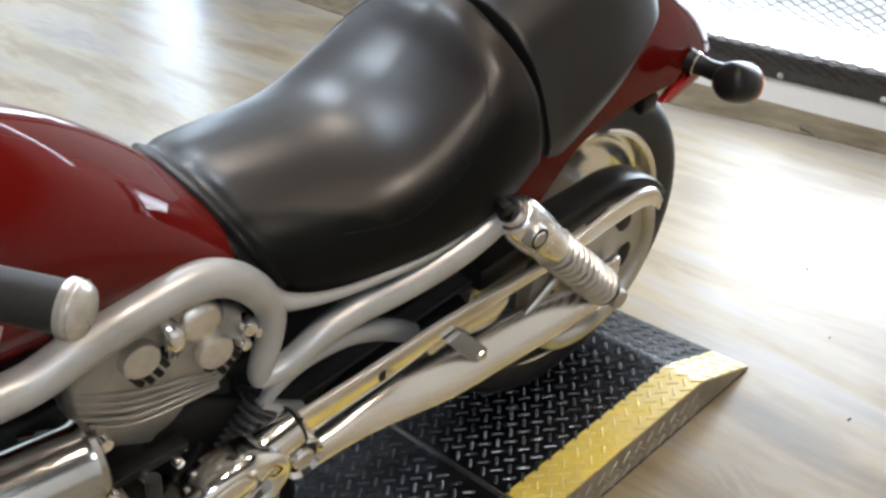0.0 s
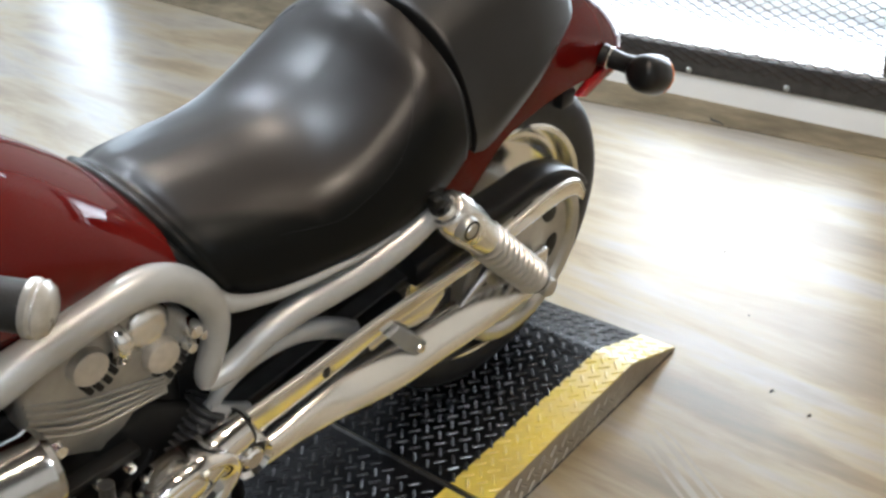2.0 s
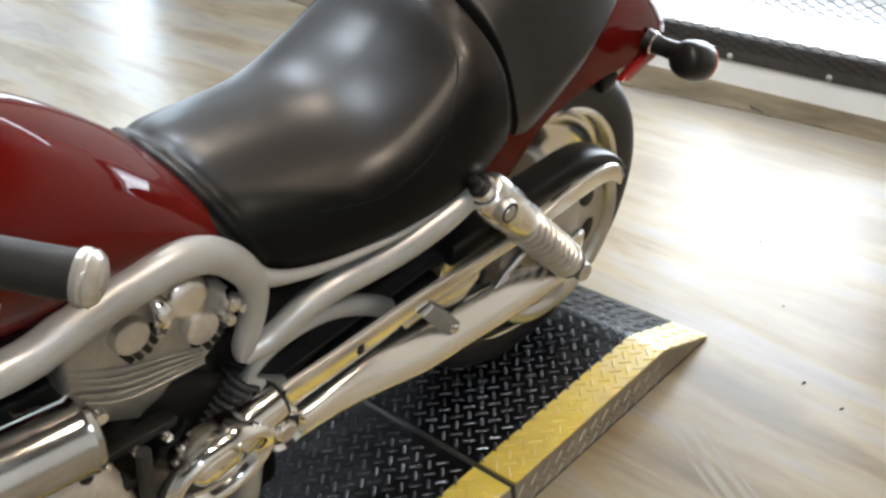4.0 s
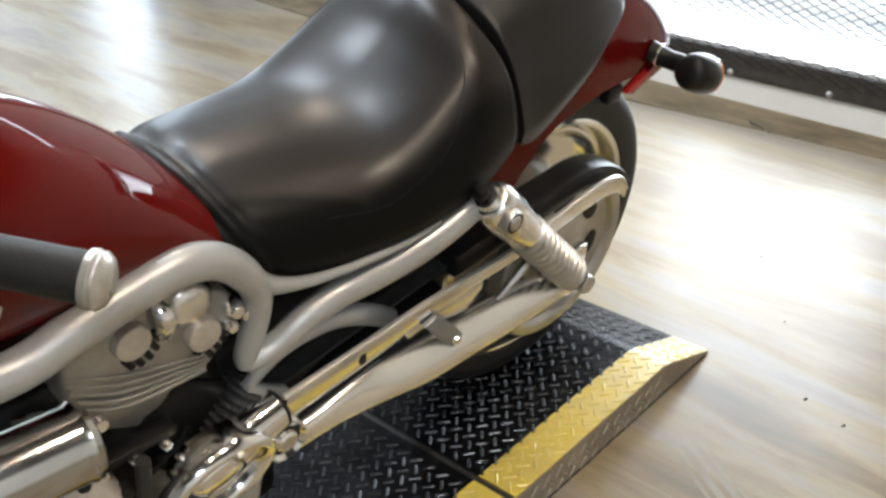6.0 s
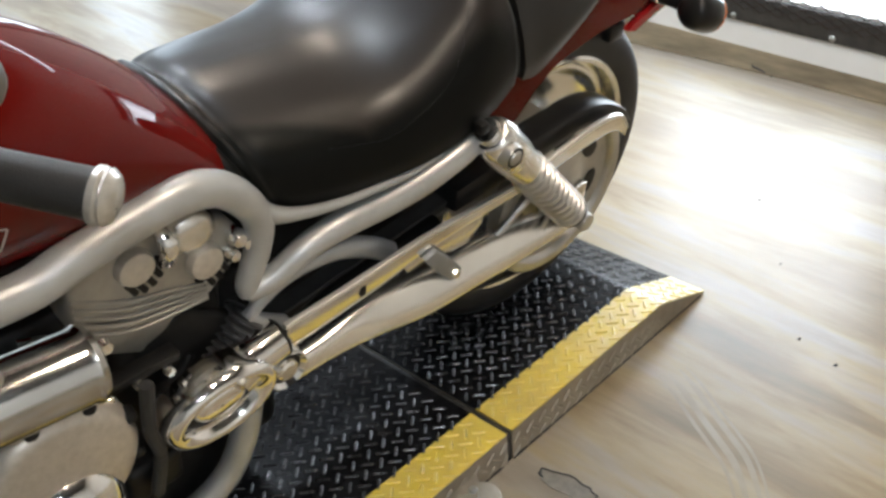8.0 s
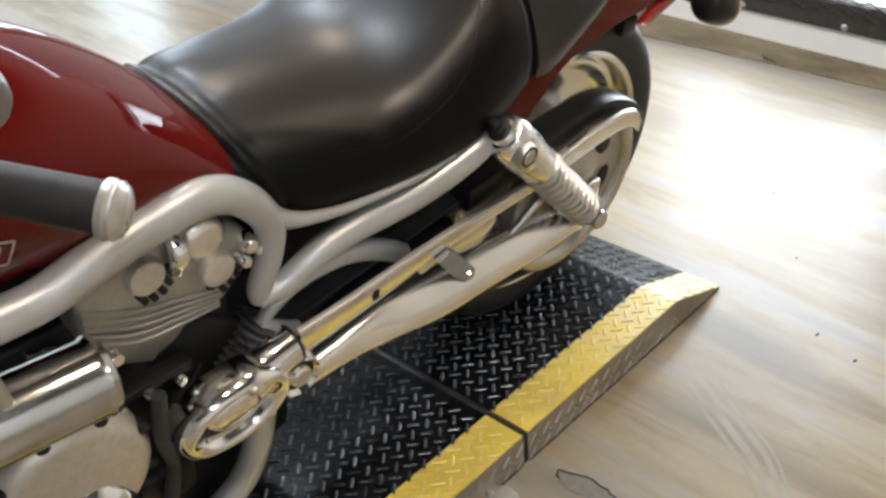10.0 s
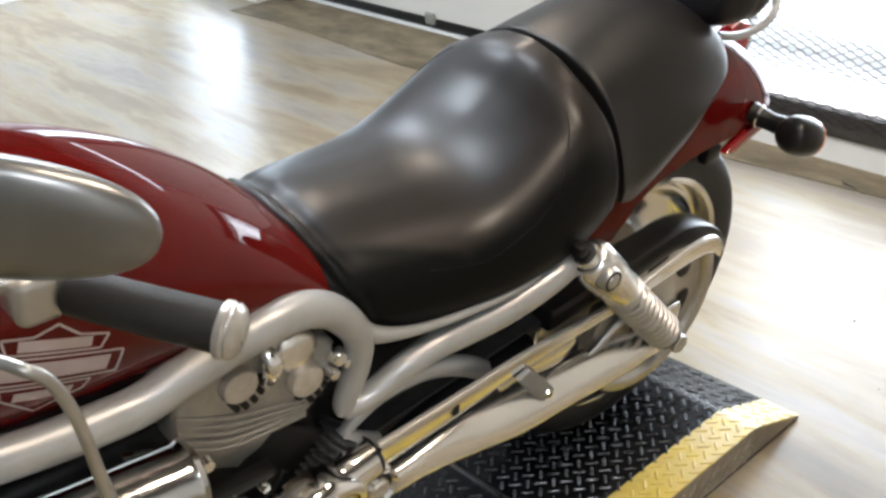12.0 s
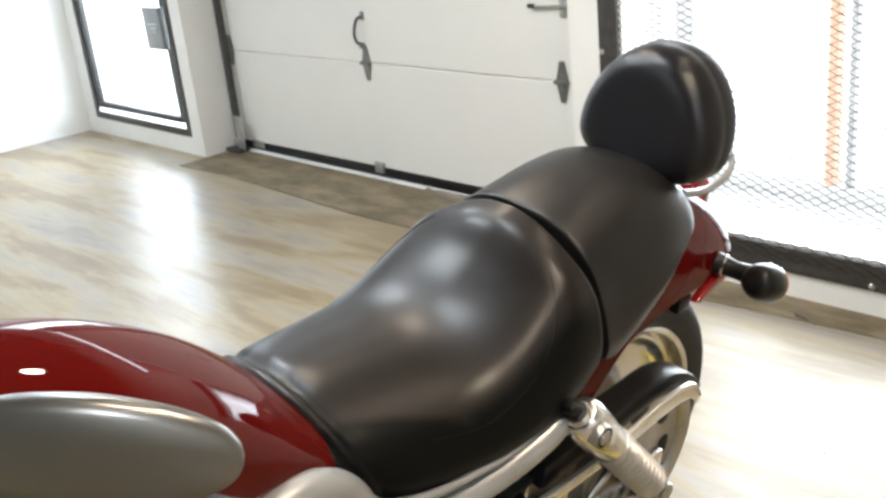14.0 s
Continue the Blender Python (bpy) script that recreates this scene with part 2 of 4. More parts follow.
def seat_material():
    """Black leather, matt on the skirts; the dish is rubbed glossy and brownish by use."""
    mat = shader("black seat leather", (0.0050, 0.0046, 0.0042), 0.42, rough_vary=0.05, scale=7, lo=0.2, hi=0.8, bump=0.10, bump_scale=420, spec=0.21, coat=0.25, coat_rough=0.28)
    nt = mat.node_tree
    p = nt.nodes["Principled BSDF"]
    tc = nt.nodes.new("ShaderNodeTexCoord")
    axes = nt.nodes.new("ShaderNodeSeparateXYZ")
    nt.links.new(tc.outputs["Object"], axes.inputs[0])
    out = nt.nodes.new("ShaderNodeMath")
    out.operation = "ABSOLUTE"
    nt.links.new(axes.outputs["Y"], out.inputs[0])
    blotch = nt.nodes.new("ShaderNodeTexNoise")
    blotch.inputs["Scale"].default_value, blotch.inputs["Detail"].default_value = 9.0, 5
    nt.links.new(tc.outputs["Object"], blotch.inputs["Vector"])
    ragged = nt.nodes.new("ShaderNodeMath")
    ragged.operation, ragged.inputs[1].default_value = "MULTIPLY_ADD", 0.02
    nt.links.new(blotch.outputs["Fac"], ragged.inputs[0])
    nt.links.new(out.outputs[0], ragged.inputs[2])
    front = nt.nodes.new("ShaderNodeMapRange")
    front.inputs["From Min"].default_value, front.inputs["From Max"].default_value = -0.50, -0.66
    front.inputs["To Max"].default_value = 0.07
    nt.links.new(axes.outputs["X"], front.inputs["Value"])
    edge = nt.nodes.new("ShaderNodeMath")
    nt.links.new(ragged.outputs[0], edge.inputs[0])
    nt.links.new(front.outputs[0], edge.inputs[1])
    rubbed = nt.nodes.new("ShaderNodeMapRange")
    rubbed.interpolation_type = "SMOOTHSTEP"
    rubbed.inputs["From Min"].default_value, rubbed.inputs["From Max"].default_value = 0.190, 0.170
    nt.links.new(edge.outputs[0], rubbed.inputs["Value"])
    for socket, low, high in (("Specular IOR Level", 0.08, 0.24), ("Coat Weight", 0.03, 0.26)):
        span = nt.nodes.new("ShaderNodeMapRange")
        span.inputs["To Min"].default_value, span.inputs["To Max"].default_value = low, high
        nt.links.new(rubbed.outputs[0], span.inputs["Value"])
        nt.links.new(span.outputs[0], p.inputs[socket])
    mix = nt.nodes.new("ShaderNodeMix")
    mix.data_type = "RGBA"
    mix.inputs["A"].default_value, mix.inputs["B"].default_value = (0.0044, 0.0048, 0.0044, 1), (0.0085, 0.0058, 0.0040, 1)
    nt.links.new(rubbed.outputs[0], mix.inputs["Factor"])
    nt.links.new(mix.outputs["Result"], p.inputs["Base Color"])
    return mat


M_SEAT = seat_material()
M_PILLION = shader("matt seat leather", (0.0065, 0.0062, 0.0058), 0.40, second=(0.011, 0.0098, 0.009), scale=6, lo=0.25, hi=0.75, rough_vary=0.06, bump=0.12, bump_scale=380, spec=0.38)
M_RED = shader("deep red paint", (0.070, 0.0030, 0.0022), 0.40, 0.0, second=(0.088, 0.0040, 0.0028), scale=3, coat=0.6, coat_rough=0.02, spec=0.0)
M_SILVER = shader("silver frame paint", (0.46, 0.465, 0.46), 0.38, 0.45, second=(0.40, 0.404, 0.40), scale=12, coat=0.2, rough_vary=0.05)
M_CHROME = shader("chrome", (0.86, 0.85, 0.83), 0.09, 1.0, second=(0.80, 0.79, 0.77), scale=12, rough_vary=0.04)
M_POLISH = shader("polished aluminium", (0.82, 0.80, 0.765), 0.20, 1.0, second=(0.74, 0.72, 0.68), scale=14, rough_vary=0.06)
M_ARM = shader("buffed aluminium", (0.93, 0.905, 0.85), 0.25, 0.93, second=(0.90, 0.875, 0.82), scale=5, rough_vary=0.02)
# pale metal that puts the guard's top edge highlight into its colour
M_TOP_GLINT = shader("pale top edge glint", (0.78, 0.77, 0.74), 0.34, 0.7, second=(0.64, 0.63, 0.60), scale=16, rough_vary=0.05)
M_SATIN = shader("satin aluminium", (0.52, 0.51, 0.485), 0.36, 0.9, second=(0.43, 0.42, 0.40), scale=18, rough_vary=0.06)
M_ENGBLACK = shader("black engine paint", (0.004, 0.004, 0.004), 0.45, 0.0, second=(0.008, 0.008, 0.0078), scale=25, rough_vary=0.1, spec=0.25)
M_GRIP = shader("grip rubber", (0.016, 0.0155, 0.015), 0.5, second=(0.024, 0.023, 0.022), scale=30, bump=0.25, bump_scale=500, spec=0.28)
M_PLATE = shader("black tread plate paint", (0.0050, 0.0052, 0.0058), 0.25, 0.0, second=(0.008, 0.008, 0.0092), scale=9, rough_vary=0.05, bump=0.1, spec=0.10)
M_YELLOW = shader("yellow safety paint", (0.68, 0.52, 0.060), 0.32, second=(0.54, 0.41, 0.06), scale=18, rough_vary=0.1, bump=0.2, coat=1.0, coat_rough=0.40)
M_TREAD = shader("bare tread plate", (0.40, 0.37, 0.315), 0.42, 0.7, second=(0.29, 0.265, 0.22), scale=10, rough_vary=0.1)
M_WORN = shader("worn tread bars", (0.030, 0.030, 0.032), 0.20, 0.7, second=(0.095, 0.095, 0.098), scale=30, rough_vary=0.05)
M_REDLENS = shader("red lens", (0.30, 0.010, 0.012), 0.15, second=(0.25, 0.008, 0.010), scale=30, coat=0.6)
M_AMBER = shader("amber lens", (0.75, 0.20, 0.03), 0.15, coat=1.0)
M_BLACKGLOSS = shader("black plastic", (0.008, 0.008, 0.0085), 0.33, second=(0.012, 0.012, 0.012), scale=20, bump=0.08, spec=0.28)
M_DECAL = shader("silver decal", (0.46, 0.38, 0.37), 0.4, 0.2, second=(0.40, 0.33, 0.32), scale=40)
M_ORANGE = shader("orange post", (0.66, 0.41, 0.29), 0.6, second=(0.60, 0.35, 0.23), scale=8)
M_PALE = shader("pale outside paving", (0.70, 0.70, 0.69), 0.8, second=(0.64, 0.64, 0.62), scale=2)
M_BOX = shader("grey lock box", (0.22, 0.23, 0.24), 0.4, 0.5, second=(0.28, 0.29, 0.30), scale=20)
M_DEBRIS = shader("dark debris", (0.03, 0.03, 0.032), 0.7)
# emission of the added panel that stands in for daylight outside
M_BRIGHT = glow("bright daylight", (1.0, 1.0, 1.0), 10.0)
M_PAD = shader("backrest leather", (0.0065, 0.0065, 0.008), 0.31, second=(0.009, 0.0085, 0.011), scale=5, lo=0.2, hi=0.8, rough_vary=0.03, bump=0.2, bump_scale=420, spec=0.42)
M_RUSTY = shader("weathered brown steel", (0.16, 0.12, 0.085), 0.5, 0.4, second=(0.09, 0.07, 0.055), scale=12, stretch=(1, 1, 0.2), rough_vary=0.1)
M_SCUFF = shader("faint floor scuff", (0.225, 0.185, 0.125), 0.36, second=(0.285, 0.250, 0.185), scale=9, lo=0.35, hi=0.65, spec=0.6)
M_CHIP = shader("bare grey concrete", (0.150, 0.138, 0.118), 0.6, second=(0.21, 0.195, 0.165), scale=60, bump=0.5, bump_scale=300)
M_DIMWALL = shader("grey rear wall", (0.36, 0.355, 0.34), 0.7, second=(0.31, 0.305, 0.29), scale=1.5)
# white that stands in for the daylight leaking under the garage door
M_LEAK = shader("painted door light leak", (0.85, 0.86, 0.86), 0.35, second=(0.75, 0.75, 0.75), scale=20)
M_POST = shader("grey post", (0.42, 0.41, 0.40), 0.6, second=(0.35, 0.34, 0.33), scale=8)
M_HEAD = shader("dull cast alloy", (0.40, 0.385, 0.35), 0.42, 0.7, second=(0.31, 0.298, 0.27), scale=18, rough_vary=0.06)
M_MIRROR = shader("bright polished chrome", (0.88, 0.86, 0.83), 0.12, 1.0, second=(0.82, 0.80, 0.77), scale=14, rough_vary=0.03)
M_BRUSH = shader("worn bright alloy", (0.60, 0.58, 0.54), 0.33, 0.7, second=(0.46, 0.44, 0.40), scale=60, rough_vary=0.06)
M_SHELL = shader("brushed mirror shell", (0.25, 0.248, 0.243), 0.32, 0.85, second=(0.215, 0.213, 0.209), scale=4)
M_SHOCK = shader("dulled chrome", (0.88, 0.86, 0.83), 0.23, 1.0, second=(0.80, 0.78, 0.745), scale=14, rough_vary=0.05)
M_SPRING = shader("satin spring steel", (0.62, 0.60, 0.57), 0.36, 0.8, second=(0.54, 0.52, 0.49), scale=20, rough_vary=0.05)
M_BOOT = shader("greyed rubber boot", (0.030, 0.030, 0.031), 0.33, second=(0.045, 0.045, 0.046), scale=30, rough_vary=0.06, spec=0.7)
# chrome whose colour is darkened for the dark surroundings it mirrors
M_DARKCHROME = shader("chrome darkened for reflections", (0.50, 0.485, 0.46), 0.15, 1.0, second=(0.44, 0.43, 0.41), scale=10, rough_vary=0.03)
M_HINGE = shader("dull hinge steel", (0.26, 0.26, 0.255), 0.4, 0.8, second=(0.19, 0.19, 0.185), scale=30, rough_vary=0.1)
M_CASE = shader("speckled pale alloy", (0.60, 0.555, 0.49), 0.42, 0.6, second=(0.50, 0.46, 0.40), scale=90, lo=0.3, hi=0.7, rough_vary=0.05)

# ---- the room ----
WX, WT = 1.612, 0.26            # inner face and thickness of the door wall
X0, Y0, Y1, CEIL = -4.6, -3.6, 5.58, 2.75
DOOR_Y, DOOR_TOP = (1.338, 4.105), 2.25
MESH_Y, MESH_Z = (-0.146, 1.10), (0.19, 1.62)
GATE_Y, GATE_Z = (4.262, 5.40), (0.150, 2.3)

floor_ob = tagged(part("floor", box(X0, WX + WT, Y0, Y1, -0.12, 0.0), M_FLOOR, smooth=False), "sealed pale concrete floor with tan streaks and scuffs", "floor", kind="structure")
strip_bm = prism([(1.427, 4.09), (WX + WT, 4.09), (WX + WT, Y0), (1.56, Y0), (1.502, -0.32), (1.488, -0.08), (1.472, 0.22), (1.452, 0.5), (1.425, 0.8), (1.408, 1.4), (1.404, 2.0), (1.392, 2.5), (1.432, 3.2), (1.447, 3.65)], 0.0, 0.005, 0.002, 1, axis="z")
threshold_strip = tagged(part("threshold_strip", strip_bm, M_STRIP, smooth=False), "bare brown concrete strip along the door wall", "floor strip", kind="structure")
tagged(part("ceiling", box(X0 - 0.2, WX + WT, Y0 - 0.2, Y1 + 0.2, CEIL, CEIL + 0.15), M_CEIL, smooth=False), "plain dark ceiling", "ceiling", kind="structure")
tagged(part("wall_west", box(X0 - 0.2, X0, Y0, Y1, 0, CEIL), M_DIMWALL, smooth=False), "plain grey painted rear wall", "wall", kind="structure")
tagged(part("wall_south", box(X0 - 0.2, WX + WT, Y0 - 0.2, Y0, 0, CEIL), M_WALL, smooth=False), "plain white painted side wall", "wall", kind="structure")
tagged(part("wall_north", box(X0 - 0.2, WX + WT, Y1, Y1 + 0.2, 0, CEIL), M_WALL, smooth=False), "plain white painted side wall", "wall", kind="structure")


def wall_with_openings():
    bm = bmesh.new()
    cuts = [(MESH_Y, MESH_Z), (DOOR_Y, (0.0, DOOR_TOP)), (GATE_Y, GATE_Z)]
    y = Y0
    for (a, b), (lo, hi) in cuts:
        box(WX, WX + WT, y, a, 0, CEIL, bm=bm)
        box(WX, WX + WT, a, b, hi, CEIL, bm=bm)
        if lo > 0:
            box(WX, WX + WT, a, b, 0, lo, bm=bm)
        y = b
    box(WX, WX + WT, y, Y1, 0, CEIL, bm=bm)
    return part("wall_east", bm, M_WALL, smooth=False)


tagged(wall_with_openings(), "white painted wall with a garage door and two barred openings", "wall", kind="structure")

# ---- outside ----
tagged(part("ground", box(WX + WT, 40, -30, 34, -0.20, -0.02), M_PALE, smooth=False), "pale sunlit paving outside", "ground", kind="structure")
# added glowing panel in place of the bright outdoors
tagged(part("backdrop", box(11.8, 12, -22, 24, -0.2, 12), M_BRIGHT, smooth=False), "glowing panel for the blown-out daylight outside", "backdrop", kind="structure")
kerb = tagged(part("kerb", box(2.62, 2.74, -2.0, 3.0, -0.02, 0.05, 0.01), M_PALE), "low pale concrete kerb outside", "kerb", kind="structure")
tagged(part("outside_post", box(2.60, 2.66, 0.79, 0.835, 0.05, 2.6, 0.004), M_ORANGE), "orange painted steel post outside", "post")
post_b = tagged(part("outside_post", box(2.60, 2.64, 0.715, 0.745, 0.05, 2.6, 0.004), M_POST), "slim white post beside the orange one", "post")
post_c = tagged(part("outside_post", box(2.60, 2.66, 1.49, 1.55, 0.05, 2.6, 0.004), M_POST), "slim white post outside", "post")


# ---- the mesh window ----
def screw(parent, x, y, z, r=0.011):
    return part("bolt", lathe([(0, 0.007), (r * 0.6, 0.006), (r, 0.002), (r, 0)], along((x, y, z), (x - 1, y, z)), 10), M_GALV, parent)


def mesh_window():
    e = empty("mesh_window", "black steel window frame bolted to the wall with expanded metal mesh", "window", "structure")
    t = WX - 0.008
    oy0, oy1, oz0, oz1 = -0.190, 1.196, 0.092, 1.71
    part("frame_rail", box(t - 0.004, WX + 0.004, oy0, oy1, oz0, oz0 + 0.088, 0.002), M_BLACKSTEEL, e)
    part("frame_rail", box(t - 0.004, WX + 0.004, oy0, oy1, oz1 - 0.085, oz1, 0.002), M_BLACKSTEEL, e)
    part("frame_post", box(t - 0.004, WX + 0.004, oy0, oy0 + 0.044, oz0 + 0.089, oz1 - 0.086, 0.002), M_BLACKSTEEL, e)
    part("inner_post", box(WX + 0.014, WX + 0.045, -0.124, -0.098, oz0 + 0.05, oz1 - 0.086, 0.003), M_RUSTY, e, "weathered brown inner post")
    part("frame_post", box(t - 0.004, WX + 0.004, oy1 - 0.082, oy1, oz0 + 0.089, oz1 - 0.086, 0.002), M_BLACKSTEEL, e)
    for y in (-0.166, 0.176, 0.517, 0.86, 1.17):
        screw(e, t - 0.004, y, oz0 + 0.014)
    for z in (0.45, 0.78, 1.1, 1.5):
        screw(e, t - 0.004, oy0 + 0.012, z)
        screw(e, t - 0.004, oy1 - 0.012, z)
    # expanded metal: zigzag strands that touch at their corners
    bm = bmesh.new()
    step, rise, r = 0.0285, 0.0130, 0.0012
    x = WX - 0.016
    y0, y1, z0, z1 = -0.148, 1.125, 0.134, 1.64
    for k in range(int((z1 - z0) / rise)):
        prev = None
        for i in range(int((y1 - y0) / step) + 1):
            up = 1 if (i + k) % 2 else -1
            z = z0 + rise * (k + 0.5) + up * rise * 0.5
            q = [bm.verts.new((x + dx + 0.002 * up, y0 + i * step, z + dz)) for dx, dz in ((-r * 1.6, -r), (r * 1.6, -r), (r * 1.6, r), (-r * 1.6, r))]
            if prev:
                for a in range(4):
                    bm.faces.new((prev[a], prev[(a + 1) % 4], q[(a + 1) % 4], q[a]))
            prev = q
    part("wire_mesh", bm, M_MESH, e, "expanded metal mesh", smooth=False)
    return e


mesh_window()


def gate():
    e = empty("steel_gate", "black steel framed gate with a grey lock box", "gate", "structure")
    t = WX - 0.006
    a, b, lo, hi = 4.222, 5.435, 0.108, 2.35
    w = 0.042
    part("frame_rail", box(t, WX + 0.01, a, b, lo, lo + w, 0.002), M_BLACKSTEEL, e)
    part("frame_rail", box(t, WX + 0.01, a, b, hi - w, hi, 0.002), M_BLACKSTEEL, e)
    for y in (a, b - w):
        part("frame_post", box(t, WX + 0.01, y, y + w, lo + w + 0.001, hi - w - 0.001, 0.002), M_BLACKSTEEL, e)
    # the leaf stands in the frame with a gap all round
    a2, b2, lo2 = a + 0.085, b - 0.05, lo + 0.072
    leaf = part("leaf_frame", box(t + 0.012, WX + 0.04, a2, b2, lo2, lo2 + 0.034, 0.002), M_BLACKSTEEL, e)
    part("leaf_post", box(t + 0.012, WX + 0.04, a2, a2 + 0.026, lo2 + 0.035, 2.28, 0.002), M_BLACKSTEEL, e)
    part("leaf_post", box(t + 0.012, WX + 0.04, b2 - 0.02, b2, lo2 + 0.035, 2.28, 0.002), M_BLACKSTEEL, e)
    lock = part("lock_box", box(t - 0.03, t + 0.011, a2 - 0.02, a2 + 0.165, 0.62, 0.86, 0.006), M_BOX, e, "grey steel lock box")
    for k in range(3):
        part("label_bar", box(t - 0.0315, t - 0.0295, a2 + 0.02 + 0.012 * k, a2 + 0.12 - 0.02 * k, 0.76 - 0.022 * k, 0.768 - 0.022 * k), M_GALV, lock, "pale bar of writing")
    return e


gate()


# ---- garage door ----
def garage_door():
    e = empty("garage_door", "closed white sectional garage door with steel hinges", "garage door", "structure")
    x = 1.84
    a, b = 1.29, 4.10
    z = 0.062
    for k in range(4):
        h = 0.530
        part("door_panel", box(x, x + 0.045, a, b, z, z + h - 0.004, 0.004, 1), M_DOOR, e)
        z += h
    part("weather_strip", box(x - 0.006, x + 0.03, a, b, 0.014, 0.060, 0.008), M_ENGBLACK, e, "black rubber weather strip")
    # light leak under the door, painted as a white strip
    part("leak_strip", box(x - 0.030, x + 0.012, 2.46, 3.95, 0.005, 0.012, 0.002), M_LEAK, e, "white strip painted for daylight leaking under the door")

    def hinge(y, zc):
        d = 0.032
        for s in (1, -1):
            part("hinge_leaf", prism([(y - d, zc + s * 0.004), (y + d, zc + s * 0.004), (y + 0.012, zc + s * 0.085), (y - 0.012, zc + s * 0.085)], x - 0.006, x - 0.001, 0.001, 1, axis="x"), M_HINGE, e)
        part("hinge_pin", bar((x - 0.012, y - 0.036, zc), (x - 0.012, y + 0.036, zc), 0.009, seg=10), M_HINGE, e)

    for y in (1.572, 2.803, 4.010):
        hinge(y, 0.590)
    grip = tube([(x - 0.002, 2.822, 0.680), (x - 0.03, 2.826, 0.695), (x - 0.04, 2.826, 0.740), (x - 0.03, 2.812, 0.800), (x - 0.002, 2.80, 0.815)], 0.007, 8)
    part("lift_handle", grip, M_BLACKSTEEL, e, "black pull handle")
    part("handle_foot", box(x - 0.006, x, 2.784, 2.81, 0.800, 0.838, 0.002), M_HINGE, e)
    part("handle_foot", box(x - 0.006, x, 2.802, 2.842, 0.660, 0.688, 0.002), M_HINGE, e)
    part("latch_plate", box(x - 0.01, x, 1.532, 1.564, 0.85, 0.922, 0.003), M_GALV, e)
    part("latch_bar", box(x - 0.022, x - 0.010, 1.52, 1.69, 0.888, 0.898, 0.003), M_GALV, e)
    part("latch_tip", box(x - 0.026, x - 0.008, 1.685, 1.72, 0.885, 0.901, 0.004), M_RUBBER, e)
    part("bottom_bracket", box(x - 0.018, x, 2.76, 2.825, 0.035, 0.092, 0.004), M_GALV, e)
    part("corner_bracket", box(x - 0.012, x, 3.82, 3.93, 0.03, 0.075, 0.004), M_GALV, e)
    # vertical track with its foot
    part("track", box(x - 0.058, x - 0.022, 3.995, 4.03, 0.05, 2.2, 0.004), M_BLACKSTEEL, e, "dark steel roller track")
    part("track_plate", box(x - 0.066, x - 0.060, 3.93, 4.005, 0.02, 0.22, 0.003), M_GALV, e)
    part("roller", bar((x - 0.085, 4.0, 0.07), (x - 0.06, 4.0, 0.07), 0.022, seg=14), M_GALV, e)
    part("track_foot", box(x - 0.10, x - 0.02, 3.95, 4.09, 0.006, 0.03, 0.003), M_BLACKSTEEL, e)
    return e


garage_door()


# ---- the display platform ----
PH = 0.073                      # top of the platform
PY0, PY1, STRIPE = -0.209, 0.42, 0.087
TURN = Matrix.Translation((-0.261, PY0, 0)) @ Matrix.Rotation(radians(2.2), 4, "Z") @ Matrix.Translation((0.261, -PY0, 0))


def lugs(x0, x1, y0, y1, height, upright=None):
    """Raised domed tread bars on one lattice: each row lies along one diagonal, the rows between along the other.
    height(x) is the plate under them; upright: they stand on the side at that y."""
    bm = bmesh.new()
    px, py, L, W, H = 0.0367, 0.0327, 0.0140, 0.0031, 0.0021
    foot = ((-1, 0), (-0.72, -1), (0.72, -1), (1, 0), (0.72, 1), (-0.72, 1))
    crown = ((-0.80, 0), (-0.62, -0.36), (0.62, -0.36), (0.80, 0), (0.62, 0.36), (-0.62, 0.36))
    for half, t in ((0.0, radians(42)), (0.5, radians(-42))):
        c, s = math.cos(t), math.sin(t)
        for i in range(math.ceil((x0 + 0.0205) / px - half), math.floor((x1 + 0.0205) / px - half) + 1):
            for j in range(math.ceil((y0 + 0.0205) / py - half), math.floor((y1 + 0.0205) / py - half) + 1):
                a, b = -0.0205 + (i + half) * px, -0.0205 + (j + half) * py
                vs = []
                for ring, h in ((foot, 0.0), (crown, H)):
                    for u, v in ring:
                        x, y = a + u * L * c - v * W * s, b + u * L * s + v * W * c
                        vs.append(bm.verts.new((x, y, height(x) + h) if upright is None else (x, upright - h, y)))
                for f in [(6, 7, 8, 9, 10, 11)] + [(k, (k + 1) % 6, 6 + (k + 1) % 6, 6 + k) for k in range(6)]:
                    bm.faces.new([vs[k] for k in f])
    return bm


